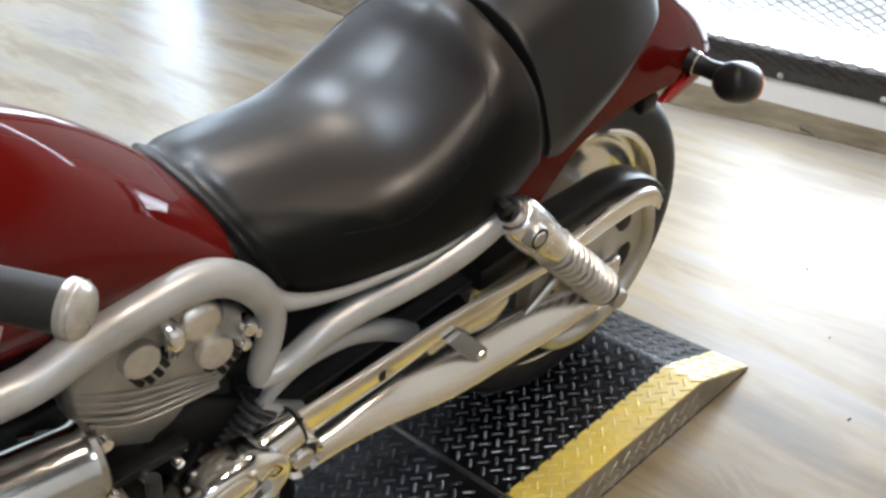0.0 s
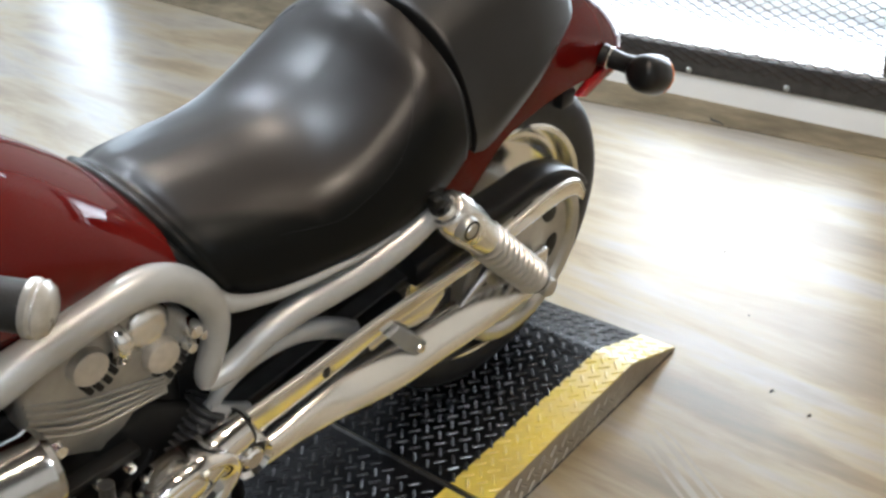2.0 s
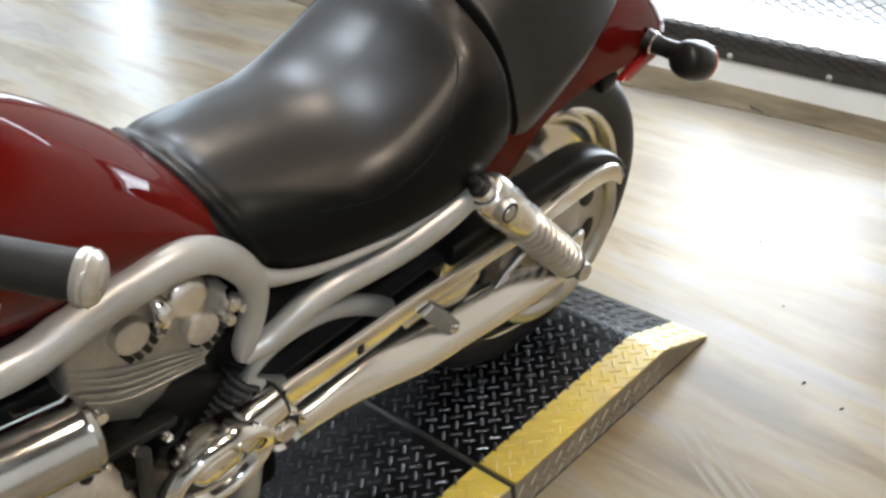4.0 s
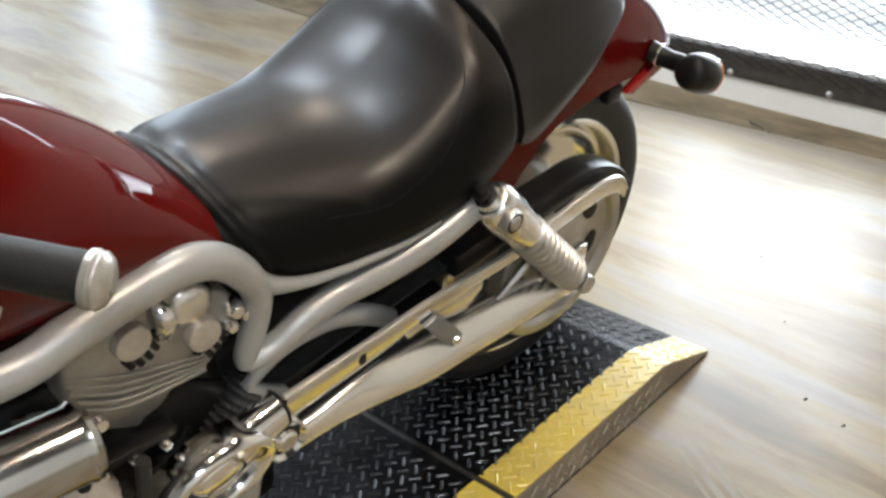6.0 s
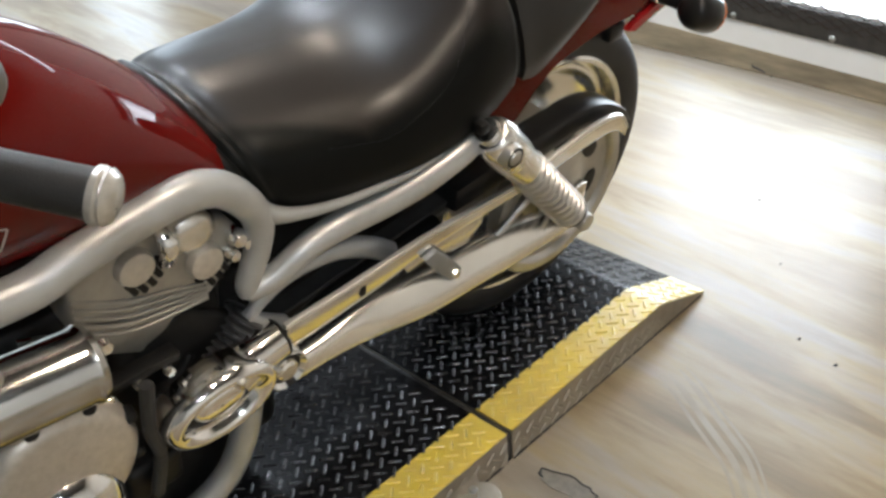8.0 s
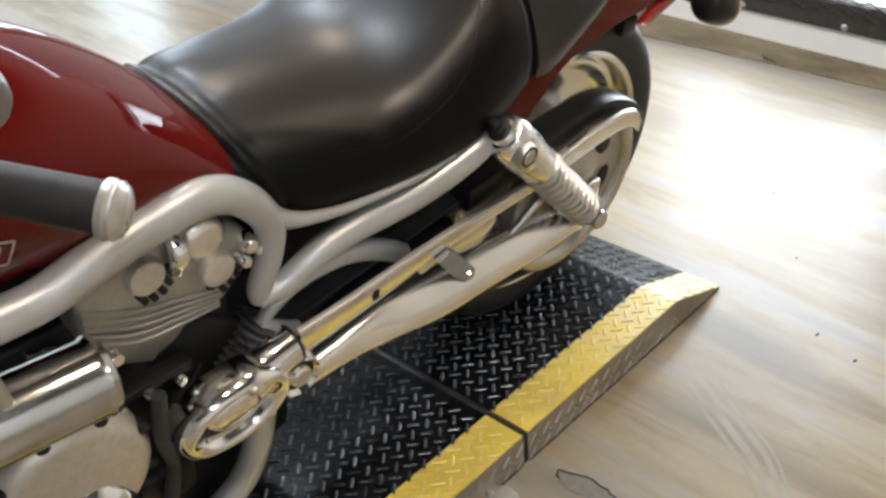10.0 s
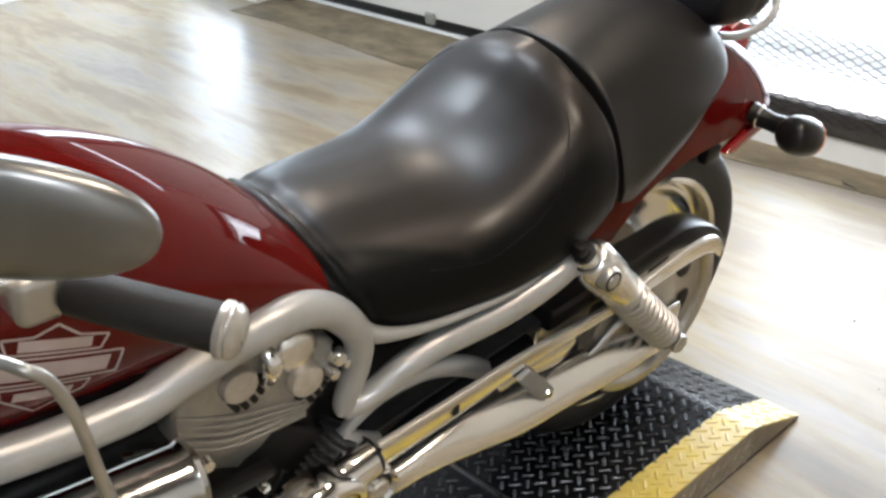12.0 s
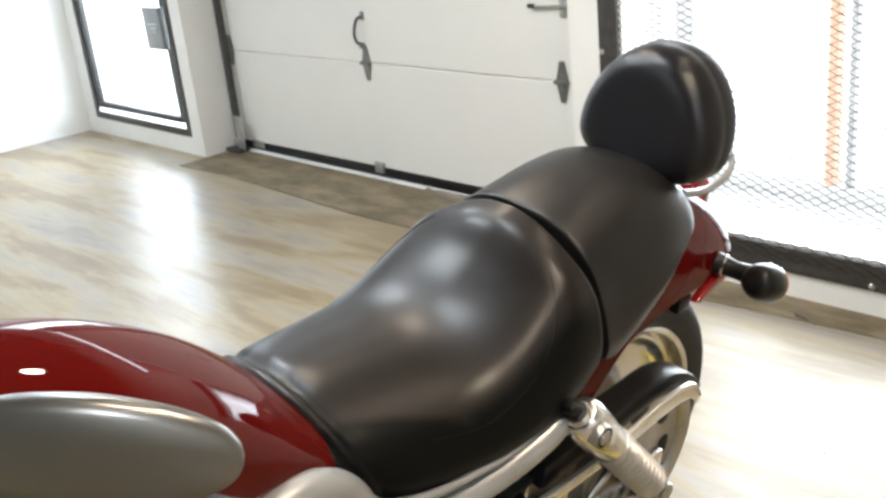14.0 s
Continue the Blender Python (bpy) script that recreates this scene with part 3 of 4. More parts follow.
def platform_module(name, x0, x1, ramp, label):
    """One module; with a ramp its plate bends over a rounded shoulder at x1 and runs down to the floor at ramp."""
    e = empty(name, label, "platform")
    e.matrix_world = TURN
    inner0, inner1 = PY0 + STRIPE, PY1 - STRIPE
    end = ramp or x1
    fall = (PH - 0.009) / (ramp - x1) if ramp else 0.0

    def top(x):
        d, r = x - x1, 0.012
        if not ramp or d < -r:
            return PH
        return PH - fall * (d + r) ** 2 / (4 * r) if d < r else PH - fall * d

    xs = [x0, x1] if not ramp else [x0, x1 - 0.012] + [x1 - 0.012 + 0.004 * k for k in range(1, 7)] + [ramp]

    def plate(nm, ya, yb, mat, lab):
        prof = [(x, top(x)) for x in xs] + [(x, top(x) - 0.0035) for x in xs[::-1]]
        return part(nm, prism(prof, ya, yb), mat, e, lab, smooth=False)

    part("body", prism([(x0, 0)] + [(x, top(x) - 0.004) for x in xs] + [(end, 0)], PY0, PY1), M_TREAD, e, "bare aluminium tread plate sides", smooth=False)
    plate("deck", inner0, inner1, M_PLATE, "black painted tread plate")
    for ya, yb in ((PY0 + 0.0005, inner0 - 0.0005), (inner1 + 0.0005, PY1 - 0.0005)):
        plate("edge_stripe", ya, yb, M_YELLOW, "yellow painted edge")
        part("edge_tread", lugs(x0 + 0.010, end - 0.012, ya + 0.002, yb, top), M_YELLOW, e, smooth=False)
    part("deck_tread", lugs(x0 + 0.010, end - 0.012, inner0, inner1, top), M_WORN, e, "worn shiny tread bars", smooth=False)
    # added dark strip: contact shadow and dirt where the side meets the floor
    part("contact_strip", box(x0 + 0.002, end - 0.012, PY0 - 0.0015, PY0 + 0.02, 0.0, 0.0055, 0.001, 1), M_RUBBER, e, "dark strip drawn for contact shadow and dirt along the floor")
    part("side_tread", lugs(x0 + 0.010, x1, 0.008, PH - 0.012, top, upright=PY0), M_TREAD, e, smooth=False)
    return e


platform_module("loading_ramp", -0.254, 0.226, 0.394, "black tread plate platform ramp with yellow edges and bare sides")
platform_module("display_platform", -2.35, -0.268, None, "black tread plate platform with yellow edges under the motorcycle")
seal_ob = tagged(part("joint_seal", box(-0.267, -0.255, PY0 + 0.002, PY1 - 0.002, 0.0, PH - 0.006, 0.002), M_RUBBER), "black rubber seal between the two platforms", "seal")
seal_ob.matrix_world = TURN


def stand_plate():
    e = empty("stand_plate", "bare tread plate tab with a rounded corner beside the platform", "plate")
    out = [(-0.62, -0.224), (-0.352, -0.212)] + [(-0.385 + 0.035 * math.cos(t), -0.258 + 0.035 * math.sin(t)) for t in (0.9, 0.5, 0.1, -0.4, -0.9, -1.4)] + [(-0.62, -0.305)]
    part("plate", prism(out, 0.0, 0.045, 0.003, axis="z"), M_TREAD, e)
    part("tread", lugs(-0.61, -0.37, -0.285, -0.222, lambda x: 0.045), M_TREAD, e, smooth=False)
    part("bolt", lathe([(0, 0.006), (0.006, 0.005), (0.009, 0)], Matrix.Translation((-0.385, -0.238, 0.045)), 10), M_GALV, e)
    return e


stand_plate()

# ---- the motorcycle, leaning on its stand to the left; its parts are laid out upright in its own frame ----
bike = empty("motorcycle", "dark red cruiser motorcycle leaning on its stand with black leather seat", "motorcycle")
BIKE = Matrix.Translation((0.0412, 0.0723, 0.4063)) @ Matrix.Rotation(radians(-0.06), 4, "Z") @ Matrix.Rotation(radians(0.68), 4, "Y") @ Matrix.Rotation(radians(11.56), 4, "X") @ Matrix.Scale(1.027, 4) @ Matrix.Translation((0, 0, -0.427))
bike.matrix_world = BIKE
AX = Vector((0, 0, 0.427))      # rear axle
SIDE = Matrix.Translation(AX) @ Matrix.Rotation(radians(90), 4, "X")   # local z points to the left side (-y)


def disc(name, profile, x, y, z, material, parent, label="", seg=36):
    """A turned piece whose face looks to the left side."""
    return part(name, lathe(profile, along((x, y, z), (x, y - 1, z)), seg), material, parent, label)


def rear_wheel():
    wheel = part("rear_wheel", lathe([(0.02, 0.060), (0.08, 0.058), (0.15, 0.046), (0.190, 0.040), (0.204, 0.048), (0.210, 0.060), (0.217, 0.060), (0.221, 0.050), (0.228, 0.052), (0.231, 0.083), (0.240, 0.088), (0.245, 0.084), (0.245, 0.078),
                                      (0.225, 0.055), (0.225, -0.055), (0.245, -0.078), (0.243, -0.087), (0.229, -0.083), (0.205, -0.04), (0.165, -0.04), (0.02, -0.06)], SIDE, 96), M_POLISH, bike, "polished solid disc rear wheel")
    tyre_prof = [(0.235, -0.078), (0.250, -0.088), (0.280, -0.091), (0.303, -0.080), (0.319, -0.050), (0.327, 0), (0.319, 0.050), (0.303, 0.080), (0.280, 0.091), (0.250, 0.088), (0.235, 0.078)]
    tyre_prof = [tuple(q) for q in spline(tyre_prof, 3)]
    part("tyre", lathe(tyre_prof, SIDE, 96), M_TYRE, wheel, "black rubber tyre")
    disc("axle_nut", [(0, 0.03), (0.016, 0.029), (0.019, 0.024), (0.019, 0.0)], 0, -0.165, 0.427, M_CHROME, wheel, seg=6)
    return wheel


rear_wheel()


def section(x_top, x_bot, zc, w, zb, dish, edge=0.64):
    h = zc - zb
    if edge > 0.6:
        half = [(0.0, zc - dish), (0.26, zc - 0.86 * dish - 0.035 * h), (0.46, zc - 0.52 * dish - 0.105 * h), (0.62, zc - 0.22 * dish - 0.180 * h), (0.76, zc - 0.265 * h), (0.87, zc - 0.365 * h), (0.94, zc - 0.48 * h), (0.98, zc - 0.64 * h), (1.0, zc - 0.83 * h), (0.97, zb)]
    else:
        half = [(0.0, zc - dish), (0.28, zc - 0.80 * dish - 0.016 * h), (0.52, zc - 0.35 * dish - 0.085 * h), (0.71, zc - 0.20 * h), (0.84, zc - 0.37 * h), (0.93, zc - 0.57 * h), (0.985, zc - 0.77 * h), (1.0, zc - 0.88 * h), (0.97, zb)]
    pts = [tuple(q) for q in spline(half, 4)]
    pts += [(0.80, zb), (0.4, zb + 0.01)]
    ring = [(y * w, z) for y, z in pts]
    ring = ring + [(0.0, zb + 0.01)] + [(-y, z) for y, z in ring[::-1][:-1]]
    return [(x_top + (x_bot - x_top) * (zc - z) / h, y, z) for y, z in ring]


def cushion(name, rows, material, label, front=0.006, back=0.006):
    rings = [section(*r) for r in spline(rows, 6)]

    def shrunk(ring, k, dx):
        c = np.mean(np.array(ring), 0)
        return [tuple(c + (np.array(p) - c) * k + np.array((dx, 0, 0))) for p in ring]
    rings = [shrunk(rings[0], 0.90, -front), shrunk(rings[0], 0.95, -front * 0.85), shrunk(rings[0], 0.985, -front * 0.4)] + rings + [shrunk(rings[-1], 0.985, back * 0.4), shrunk(rings[-1], 0.95, back * 0.85), shrunk(rings[-1], 0.90, back)]
    return part(name, loft(rings), material, bike, label, angle=60)


# rows: x of the top, x of the hem, crest, half width, hem height, depth of the dish
RIDER = [
    (-0.706, -0.652, 0.846, 0.152, 0.738, 0.000),
    (-0.692, -0.643, 0.856, 0.159, 0.734, 0.000),
    (-0.676, -0.630, 0.8475, 0.1575, 0.728, 0.000),
    (-0.650, -0.610, 0.853, 0.166, 0.720, 0.000),
    (-0.570, -0.550, 0.850, 0.179, 0.714, 0.002),
    (-0.490, -0.480, 0.848, 0.189, 0.711, 0.005),
    (-0.430, -0.425, 0.862, 0.195, 0.711, 0.012),
    (-0.375, -0.370, 0.893, 0.198, 0.716, 0.020),
    (-0.325, -0.315, 0.931, 0.197, 0.726, 0.020),
    (-0.285, -0.265, 0.966, 0.191, 0.740, 0.013),
    (-0.245, -0.218, 0.968, 0.182, 0.760, 0.000)]
seat_ob = cushion("rider_seat", RIDER, M_SEAT, "black leather rider seat with a scooped dish", 0.008, 0.003)
pillion_ob = cushion("pillion_seat", [
    (-0.222, -0.197, 0.962, 0.179, 0.758, 0.000, 0.55),
    (-0.170, -0.160, 0.976, 0.175, 0.752, 0.000, 0.55),
    (-0.095, -0.095, 0.990, 0.169, 0.778, 0.000, 0.55),
    (-0.020, -0.025, 0.992, 0.160, 0.812, 0.000, 0.55),
    (0.040, 0.035, 0.974, 0.144, 0.846, 0.000, 0.55),
    (0.085, 0.075, 0.945, 0.128, 0.868, 0.000, 0.55),
    (0.112, 0.098, 0.915, 0.105, 0.882, 0.000, 0.55)], M_PILLION, "black leather pillion pad", 0.003)
# piped lips at the nose and along the seam
nose = [p for p in section(*RIDER[0])]
lip = [(x - 0.004, y, z - 0.004) for x, y, z in nose[:33]]
lip_r = [(x, -y, z) for x, y, z in lip[::-1]]
part("nose_piping", tube((lip_r + lip[1:])[::3], 0.0085, 14, 2), M_SEAT, seat_ob, "rolled leather lip")
seam = section(*RIDER[-1])[:33]
seam = [(x + 0.012, y * 0.93, z - 0.022) for x, y, z in seam]
part("seam_piping", tube(([(x, -y, z) for x, y, z in seam[::-1]] + seam[1:])[::3], 0.007, 8, 2), M_ENGBLACK, seat_ob, "dark seam piping")


# stitched seam that runs round the dish on each flank
def flank_seam(side):
    rows = [tuple(q) for q in spline(RIDER, 6)]
    pts = []
    for x_top, frac in ((-0.290, 0.34), (-0.305, 0.42), (-0.325, 0.52), (-0.350, 0.60), (-0.385, 0.66), (-0.430, 0.69), (-0.480, 0.70), (-0.530, 0.69), (-0.575, 0.66)):
        k = min(range(len(rows)), key=lambda n: abs(rows[n][0] - x_top))
        ring = section(*rows[k])
        half_ring = ring[:37]
        q = half_ring[int(frac * 36)]
        pts.append((q[0], side * (q[1] + 0.0004), q[2] + 0.0002))
    return part("seat_seam", tube(pts, 0.0009, 8, 4), M_SEAT, seat_ob, "stitched leather seam")


flank_seam(-1)
flank_seam(1)


def backrest():
    def outline(k):
        pts = []
        for i in range(56):
            t = 2 * math.pi * i / 56
            c, s = math.cos(t), math.sin(t)
            w = 0.136 * (1 - 0.15 * max(s, 0) ** 1.6 - 0.14 * max(-s, 0) ** 2)
            y = w * math.copysign(abs(c) ** 0.82, c)
            z = 0.146 * abs(s) ** 0.96 - 0.032 if s > 0 else -0.080 * abs(s) ** 0.66 - 0.032
            pts.append((y * k, z * k))
        return pts
    rings = []
    for dx, k in ((0.004, 0.30), (0.003, 0.55), (0.005, 0.72), (0.010, 0.83), (0.019, 0.905), (0.030, 0.950), (0.046, 0.982), (0.060, 0.990), (0.065, 0.982), (0.070, 0.988), (0.086, 1.0), (0.102, 0.97), (0.112, 0.88), (0.116, 0.70)):
        rings.append([(0.052 + dx + 0.16 * z, y, 1.037 + z) for y, z in outline(k)])
    return part("backrest_pad", loft(rings), M_PAD, bike, "black leather backrest pad with a piped edge")


backrest()
hook = [(0.10, -0.082, 0.918), (0.15, -0.081, 0.904), (0.20, -0.080, 0.900), (0.250, -0.077, 0.908), (0.276, -0.068, 0.926), (0.270, -0.055, 0.950), (0.240, -0.038, 0.968), (0.215, -0.016, 0.976)]
rail = tube(hook + [(x, -y, z) for x, y, z in hook[::-1]], 0.0072, 12)
part("backrest_bar", rail, M_SILVER, bike, "slim silver backrest bar")
part("backrest_stay", tube([(0.14, 0.0, 0.86), (0.150, 0.0, 0.93), (0.148, 0.0, 1.02)], 0.012, 10), M_SILVER, bike)


def fender():
    rows = spline([(-0.235, 0.70, 0.545, 0.118), (-0.180, 0.76, 0.588, 0.122), (-0.120, 0.82, 0.648, 0.124), (-0.060, 0.87, 0.700, 0.124), (0.02, 0.905, 0.722, 0.123), (0.09, 0.915, 0.728, 0.120), (0.16, 0.898, 0.724, 0.115),
                   (0.23, 0.860, 0.716, 0.107), (0.29, 0.810, 0.708, 0.096), (0.325, 0.765, 0.706, 0.080), (0.338, 0.735, 0.708, 0.062)], 5)
    rings = []
    for x, zt, zb, w in rows:
        h = zt - zb
        outer = [(w * math.copysign(abs(math.cos(t)) ** 0.62, math.cos(t)), zb + h * math.sin(t) ** 0.85) for t in np.linspace(0, math.pi, 25)]
        inner = [(y * 0.95, zb + 0.002 + (z - zb) * 0.96) for y, z in outer[::-1]]
        rings.append([(x, y, z) for y, z in outer + inner])
    return part("rear_fender", loft(rings), M_RED, bike, "glossy dark red rear fender", angle=50)


fender()
tail = part("tail_light", lathe([(0, 0.0), (0.026, 0.002), (0.038, 0.020), (0.038, 0.050), (0.026, 0.064), (0, 0.070)], along((0.245, 0, 0.835), (0.34, 0, 0.805)) @ Matrix.Diagonal((0.72, 1.25, 1, 1)), 28), M_REDLENS, bike, "red tail light lens")


def turn_signal(s):
    a, b = (0.204, s * 0.194, 0.757), (0.271, s * 0.197, 0.728)
    e = part("turn_signal", lathe([(0, -0.003), (0.017, -0.002), (0.028, 0.006), (0.0335, 0.020), (0.0355, 0.040), (0.0360, 0.060), (0.034, 0.064), (0, 0.064)], along(a, b), 28), M_BLACKGLOSS, bike, "black turn signal with an amber lens")
    part("lens", lathe([(0.0345, 0.060), (0.0345, 0.068), (0.024, 0.079), (0, 0.083)], along(a, b), 28), M_AMBER, e, "amber lens")
    part("stalk", tube([(0.232, s * 0.172, 0.749), (0.226, s * 0.145, 0.750), (0.219, s * 0.108, 0.753)], [0.0185, 0.0165, 0.021], 16), M_BLACKGLOSS, e)
    part("collar", bar((0.2225, s * 0.126, 0.7515), (0.221, s * 0.119, 0.752), 0.0205), M_CHROME, e, "bright collar")


turn_signal(-1)
turn_signal(1)
part("side_reflector", prism([(0.150, 0.697), (0.172, 0.688), (0.268, 0.719), (0.264, 0.736), (0.180, 0.716)], -0.119, -0.104, 0.003), M_REDLENS, bike, "red reflector strip")
part("plate_bracket", box(0.115, 0.155, -0.108, -0.085, 0.678, 0.712, 0.006), M_BLACKGLOSS, bike, "black bracket under the fender")


# ---- belt drive and swing arm, left side ----
def belt_drive():
    pulley = part("belt_pulley", lathe([(0.03, 0.112), (0.06, 0.115), (0.130, 0.108), (0.140, 0.114), (0.160, 0.118), (0.166, 0.120), (0.167, 0.146), (0.163, 0.149), (0.150, 0.1485), (0.145, 0.145), (0.141, 0.136), (0.132, 0.133), (0.075, 0.133), (0.064, 0.140), (0.03, 0.143), (0.0, 0.143)], SIDE, 96), M_SATIN, bike, "grey alloy belt pulley")
    for k in range(7):
        a = radians(360 / 7 * k - 14)
        slot = tube([AX + Vector((0.104 * math.cos(a + d), 0, 0.104 * math.sin(a + d))) for d in (-0.26, -0.2, -0.1, 0, 0.1, 0.2, 0.26)], [0.006, 0.014, 0.018, 0.019, 0.018, 0.014, 0.006], 14, 3, up=(0, 1, 0))
        for v in slot.verts:
            v.co.y = -0.1335 + v.co.y * 0.08
        part("pulley_slot", slot, M_ENGBLACK, pulley, "dark pulley slot")
    return pulley


belt_drive()
belt_bm = prism([(-0.66, 0.512), (-0.02, 0.596), (0.03, 0.594), (0.03, 0.588), (-0.02, 0.589), (-0.66, 0.505)], -0.142, -0.114, 0.001, 1)
part("drive_belt", belt_bm, M_RUBBER, bike, "black toothed drive belt")
part("drive_belt", prism([(-0.66, 0.408), (0.0, 0.262), (0.0, 0.256), (-0.66, 0.402)], -0.142, -0.114, 0.001, 1), M_RUBBER, bike)

ARM = [(-0.668, 0.439, 0.024, 0.017), (-0.61, 0.441, 0.024, 0.018), (-0.54, 0.447, 0.029, 0.021), (-0.47, 0.445, 0.035, 0.024), (-0.38, 0.431, 0.039, 0.024), (-0.27, 0.425, 0.038, 0.024), (-0.16, 0.419, 0.037, 0.023), (-0.06, 0.408, 0.028, 0.021), (0.02, 0.396, 0.019, 0.018), (0.036, 0.392, 0.010, 0.010)]
arm_rings = []
for ax_x, ax_z, hh, dd in [tuple(q) for q in spline(ARM, 7)]:
    tilt = radians(min(max((ax_x + 0.58) / 0.12, 0.0), 1.0) * 30 + 6)
    ring = []
    for t in np.linspace(0, 2 * math.pi, 36, endpoint=False):
        u, v = dd * math.copysign(abs(math.cos(t)) ** 0.75, math.cos(t)), 0.98 * hh * math.copysign(abs(math.sin(t)) ** 0.80, math.sin(t))
        ring.append((ax_x, -0.174 + u * math.cos(tilt) + v * math.sin(tilt), ax_z - u * math.sin(tilt) + v * math.cos(tilt)))
    arm_rings.append(ring)
arm_bm = loft(arm_rings)
arm_ob = part("swing_arm", arm_bm, M_ARM, bike, "polished aluminium swing arm")
part("axle_block", box(-0.075, 0.045, -0.172, -0.150, 0.395, 0.452, 0.008), M_POLISH, arm_ob)
part("adjuster", tube([(-0.20, -0.17, 0.452), (-0.12, -0.168, 0.50), (-0.095, -0.168, 0.53)], [0.004, 0.011, 0.012], 10), M_SATIN, arm_ob, "chrome axle adjuster")
part("swing_arm_brace", tube([(-0.60, -0.130, 0.455), (-0.45, -0.125, 0.49), (-0.30, -0.12, 0.50)], 0.016, 12), M_ENGBLACK, arm_ob)

guard_top = [(-0.652, 0.546), (-0.54, 0.552), (-0.39, 0.564), (-0.20, 0.566), (-0.10, 0.583), (-0.02, 0.598), (0.045, 0.600), (0.082, 0.588), (0.106, 0.556)]
guard_low = [(-0.640, 0.478), (-0.55, 0.490), (-0.46, 0.504), (-0.40, 0.520), (-0.30, 0.532), (-0.20, 0.536), (-0.14, 0.538), (-0.06, 0.546), (0.0, 0.552), (0.045, 0.556), (0.082, 0.552), (0.106, 0.532)]
fine_top, fine_low = [np.array([tuple(q) for q in spline(rows, 5)]) for rows in (guard_top, guard_low)]
guard_rings = []
for gx in np.concatenate([np.linspace(-0.648, 0.07, 60), np.linspace(0.078, 0.106, 8)]):
    zt, zl = np.interp(gx, fine_top[:, 0], fine_top[:, 1]), np.interp(gx, fine_low[:, 0], fine_low[:, 1])
    zs = [zt - (zt - zl) * k for k in (0.0, 0.05, 0.12, 0.25, 0.38, 0.50, 0.62, 0.75, 0.88, 0.95, 1.0)]
    bow = [0.0, 0.0, 0, 0, 0, 0, 0, 0, 0, 0.0012, 0.004]
    face = [(gx, -0.188 + e + 0.05 * (zt - z) + 1.6 * (zt - z) ** 2, z) for z, e in zip(zs, bow)]
    guard_rings.append(face + [(gx, -0.176, zl + 0.001), (gx, -0.182, zt - 0.001)])
guard_ob = part("belt_guard", loft(guard_rings), M_MIRROR, bike, "polished belt guard", angle=50)
# top edge in paler metal than the guard, for the light it catches
part("top_flange", prism([tuple(q) for q in spline([(a, b + 0.001) for a, b in guard_top], 4)] + [tuple(q) for q in spline([(a, b - 0.006) for a, b in guard_top[::-1]], 4)], -0.1895, -0.180, 0.002, 2), M_TOP_GLINT, guard_ob)
part("web", prism([(-0.430, 0.526), (-0.252, 0.536), (-0.250, 0.512), (-0.284, 0.484), (-0.335, 0.492), (-0.365, 0.503), (-0.412, 0.496)], -0.178, -0.170, 0.003), M_POLISH, guard_ob, "polished guard web")
lug_bm = prism([(-0.394, 0.524), (-0.370, 0.532), (-0.336, 0.497), (-0.306, 0.458), (-0.312, 0.442), (-0.330, 0.442), (-0.358, 0.474)], -0.196, -0.184, 0.004, 3)
lug_ob = part("guard_bracket", lug_bm, M_BOX, guard_ob, "grey guard bracket")
disc("bolt", [(0, 0.006), (0.007, 0.005), (0.009, 0)], -0.322, -0.196, 0.456, M_CHROME, guard_ob, seg=12)
# dark patch drawn for the platform gap mirrored in the guard
part("gap_reflection", box(-0.515, -0.505, -0.1875, -0.184, 0.516, 0.534, 0.001), M_ENGBLACK, guard_ob)
cover_out = [(0.192 * math.cos(t), 0.427 + 0.190 * math.sin(t)) for t in np.linspace(radians(34), radians(102), 14)] + [(-0.16, 0.606), (-0.30, 0.590)]
part("inner_belt_guard", prism(cover_out + [(-0.30, 0.548), (-0.10, 0.560), (0.0, 0.575), (0.06, 0.567), (0.12, 0.530)], -0.162, -0.108, 0.006, 2), M_BLACKGLOSS, bike, "black belt cover")
part("boss_sleeve", tube([(-0.735, -0.178, 0.500), (-0.70, -0.178, 0.513), (-0.658, -0.176, 0.518)], [0.034, 0.031, 0.029], 22, 4), M_MIRROR, bike, "polished pivot sleeve")
part("sleeve_ring", bar((-0.660, -0.176, 0.518), (-0.652, -0.176, 0.519), 0.0305, seg=24), M_ENGBLACK, bike)


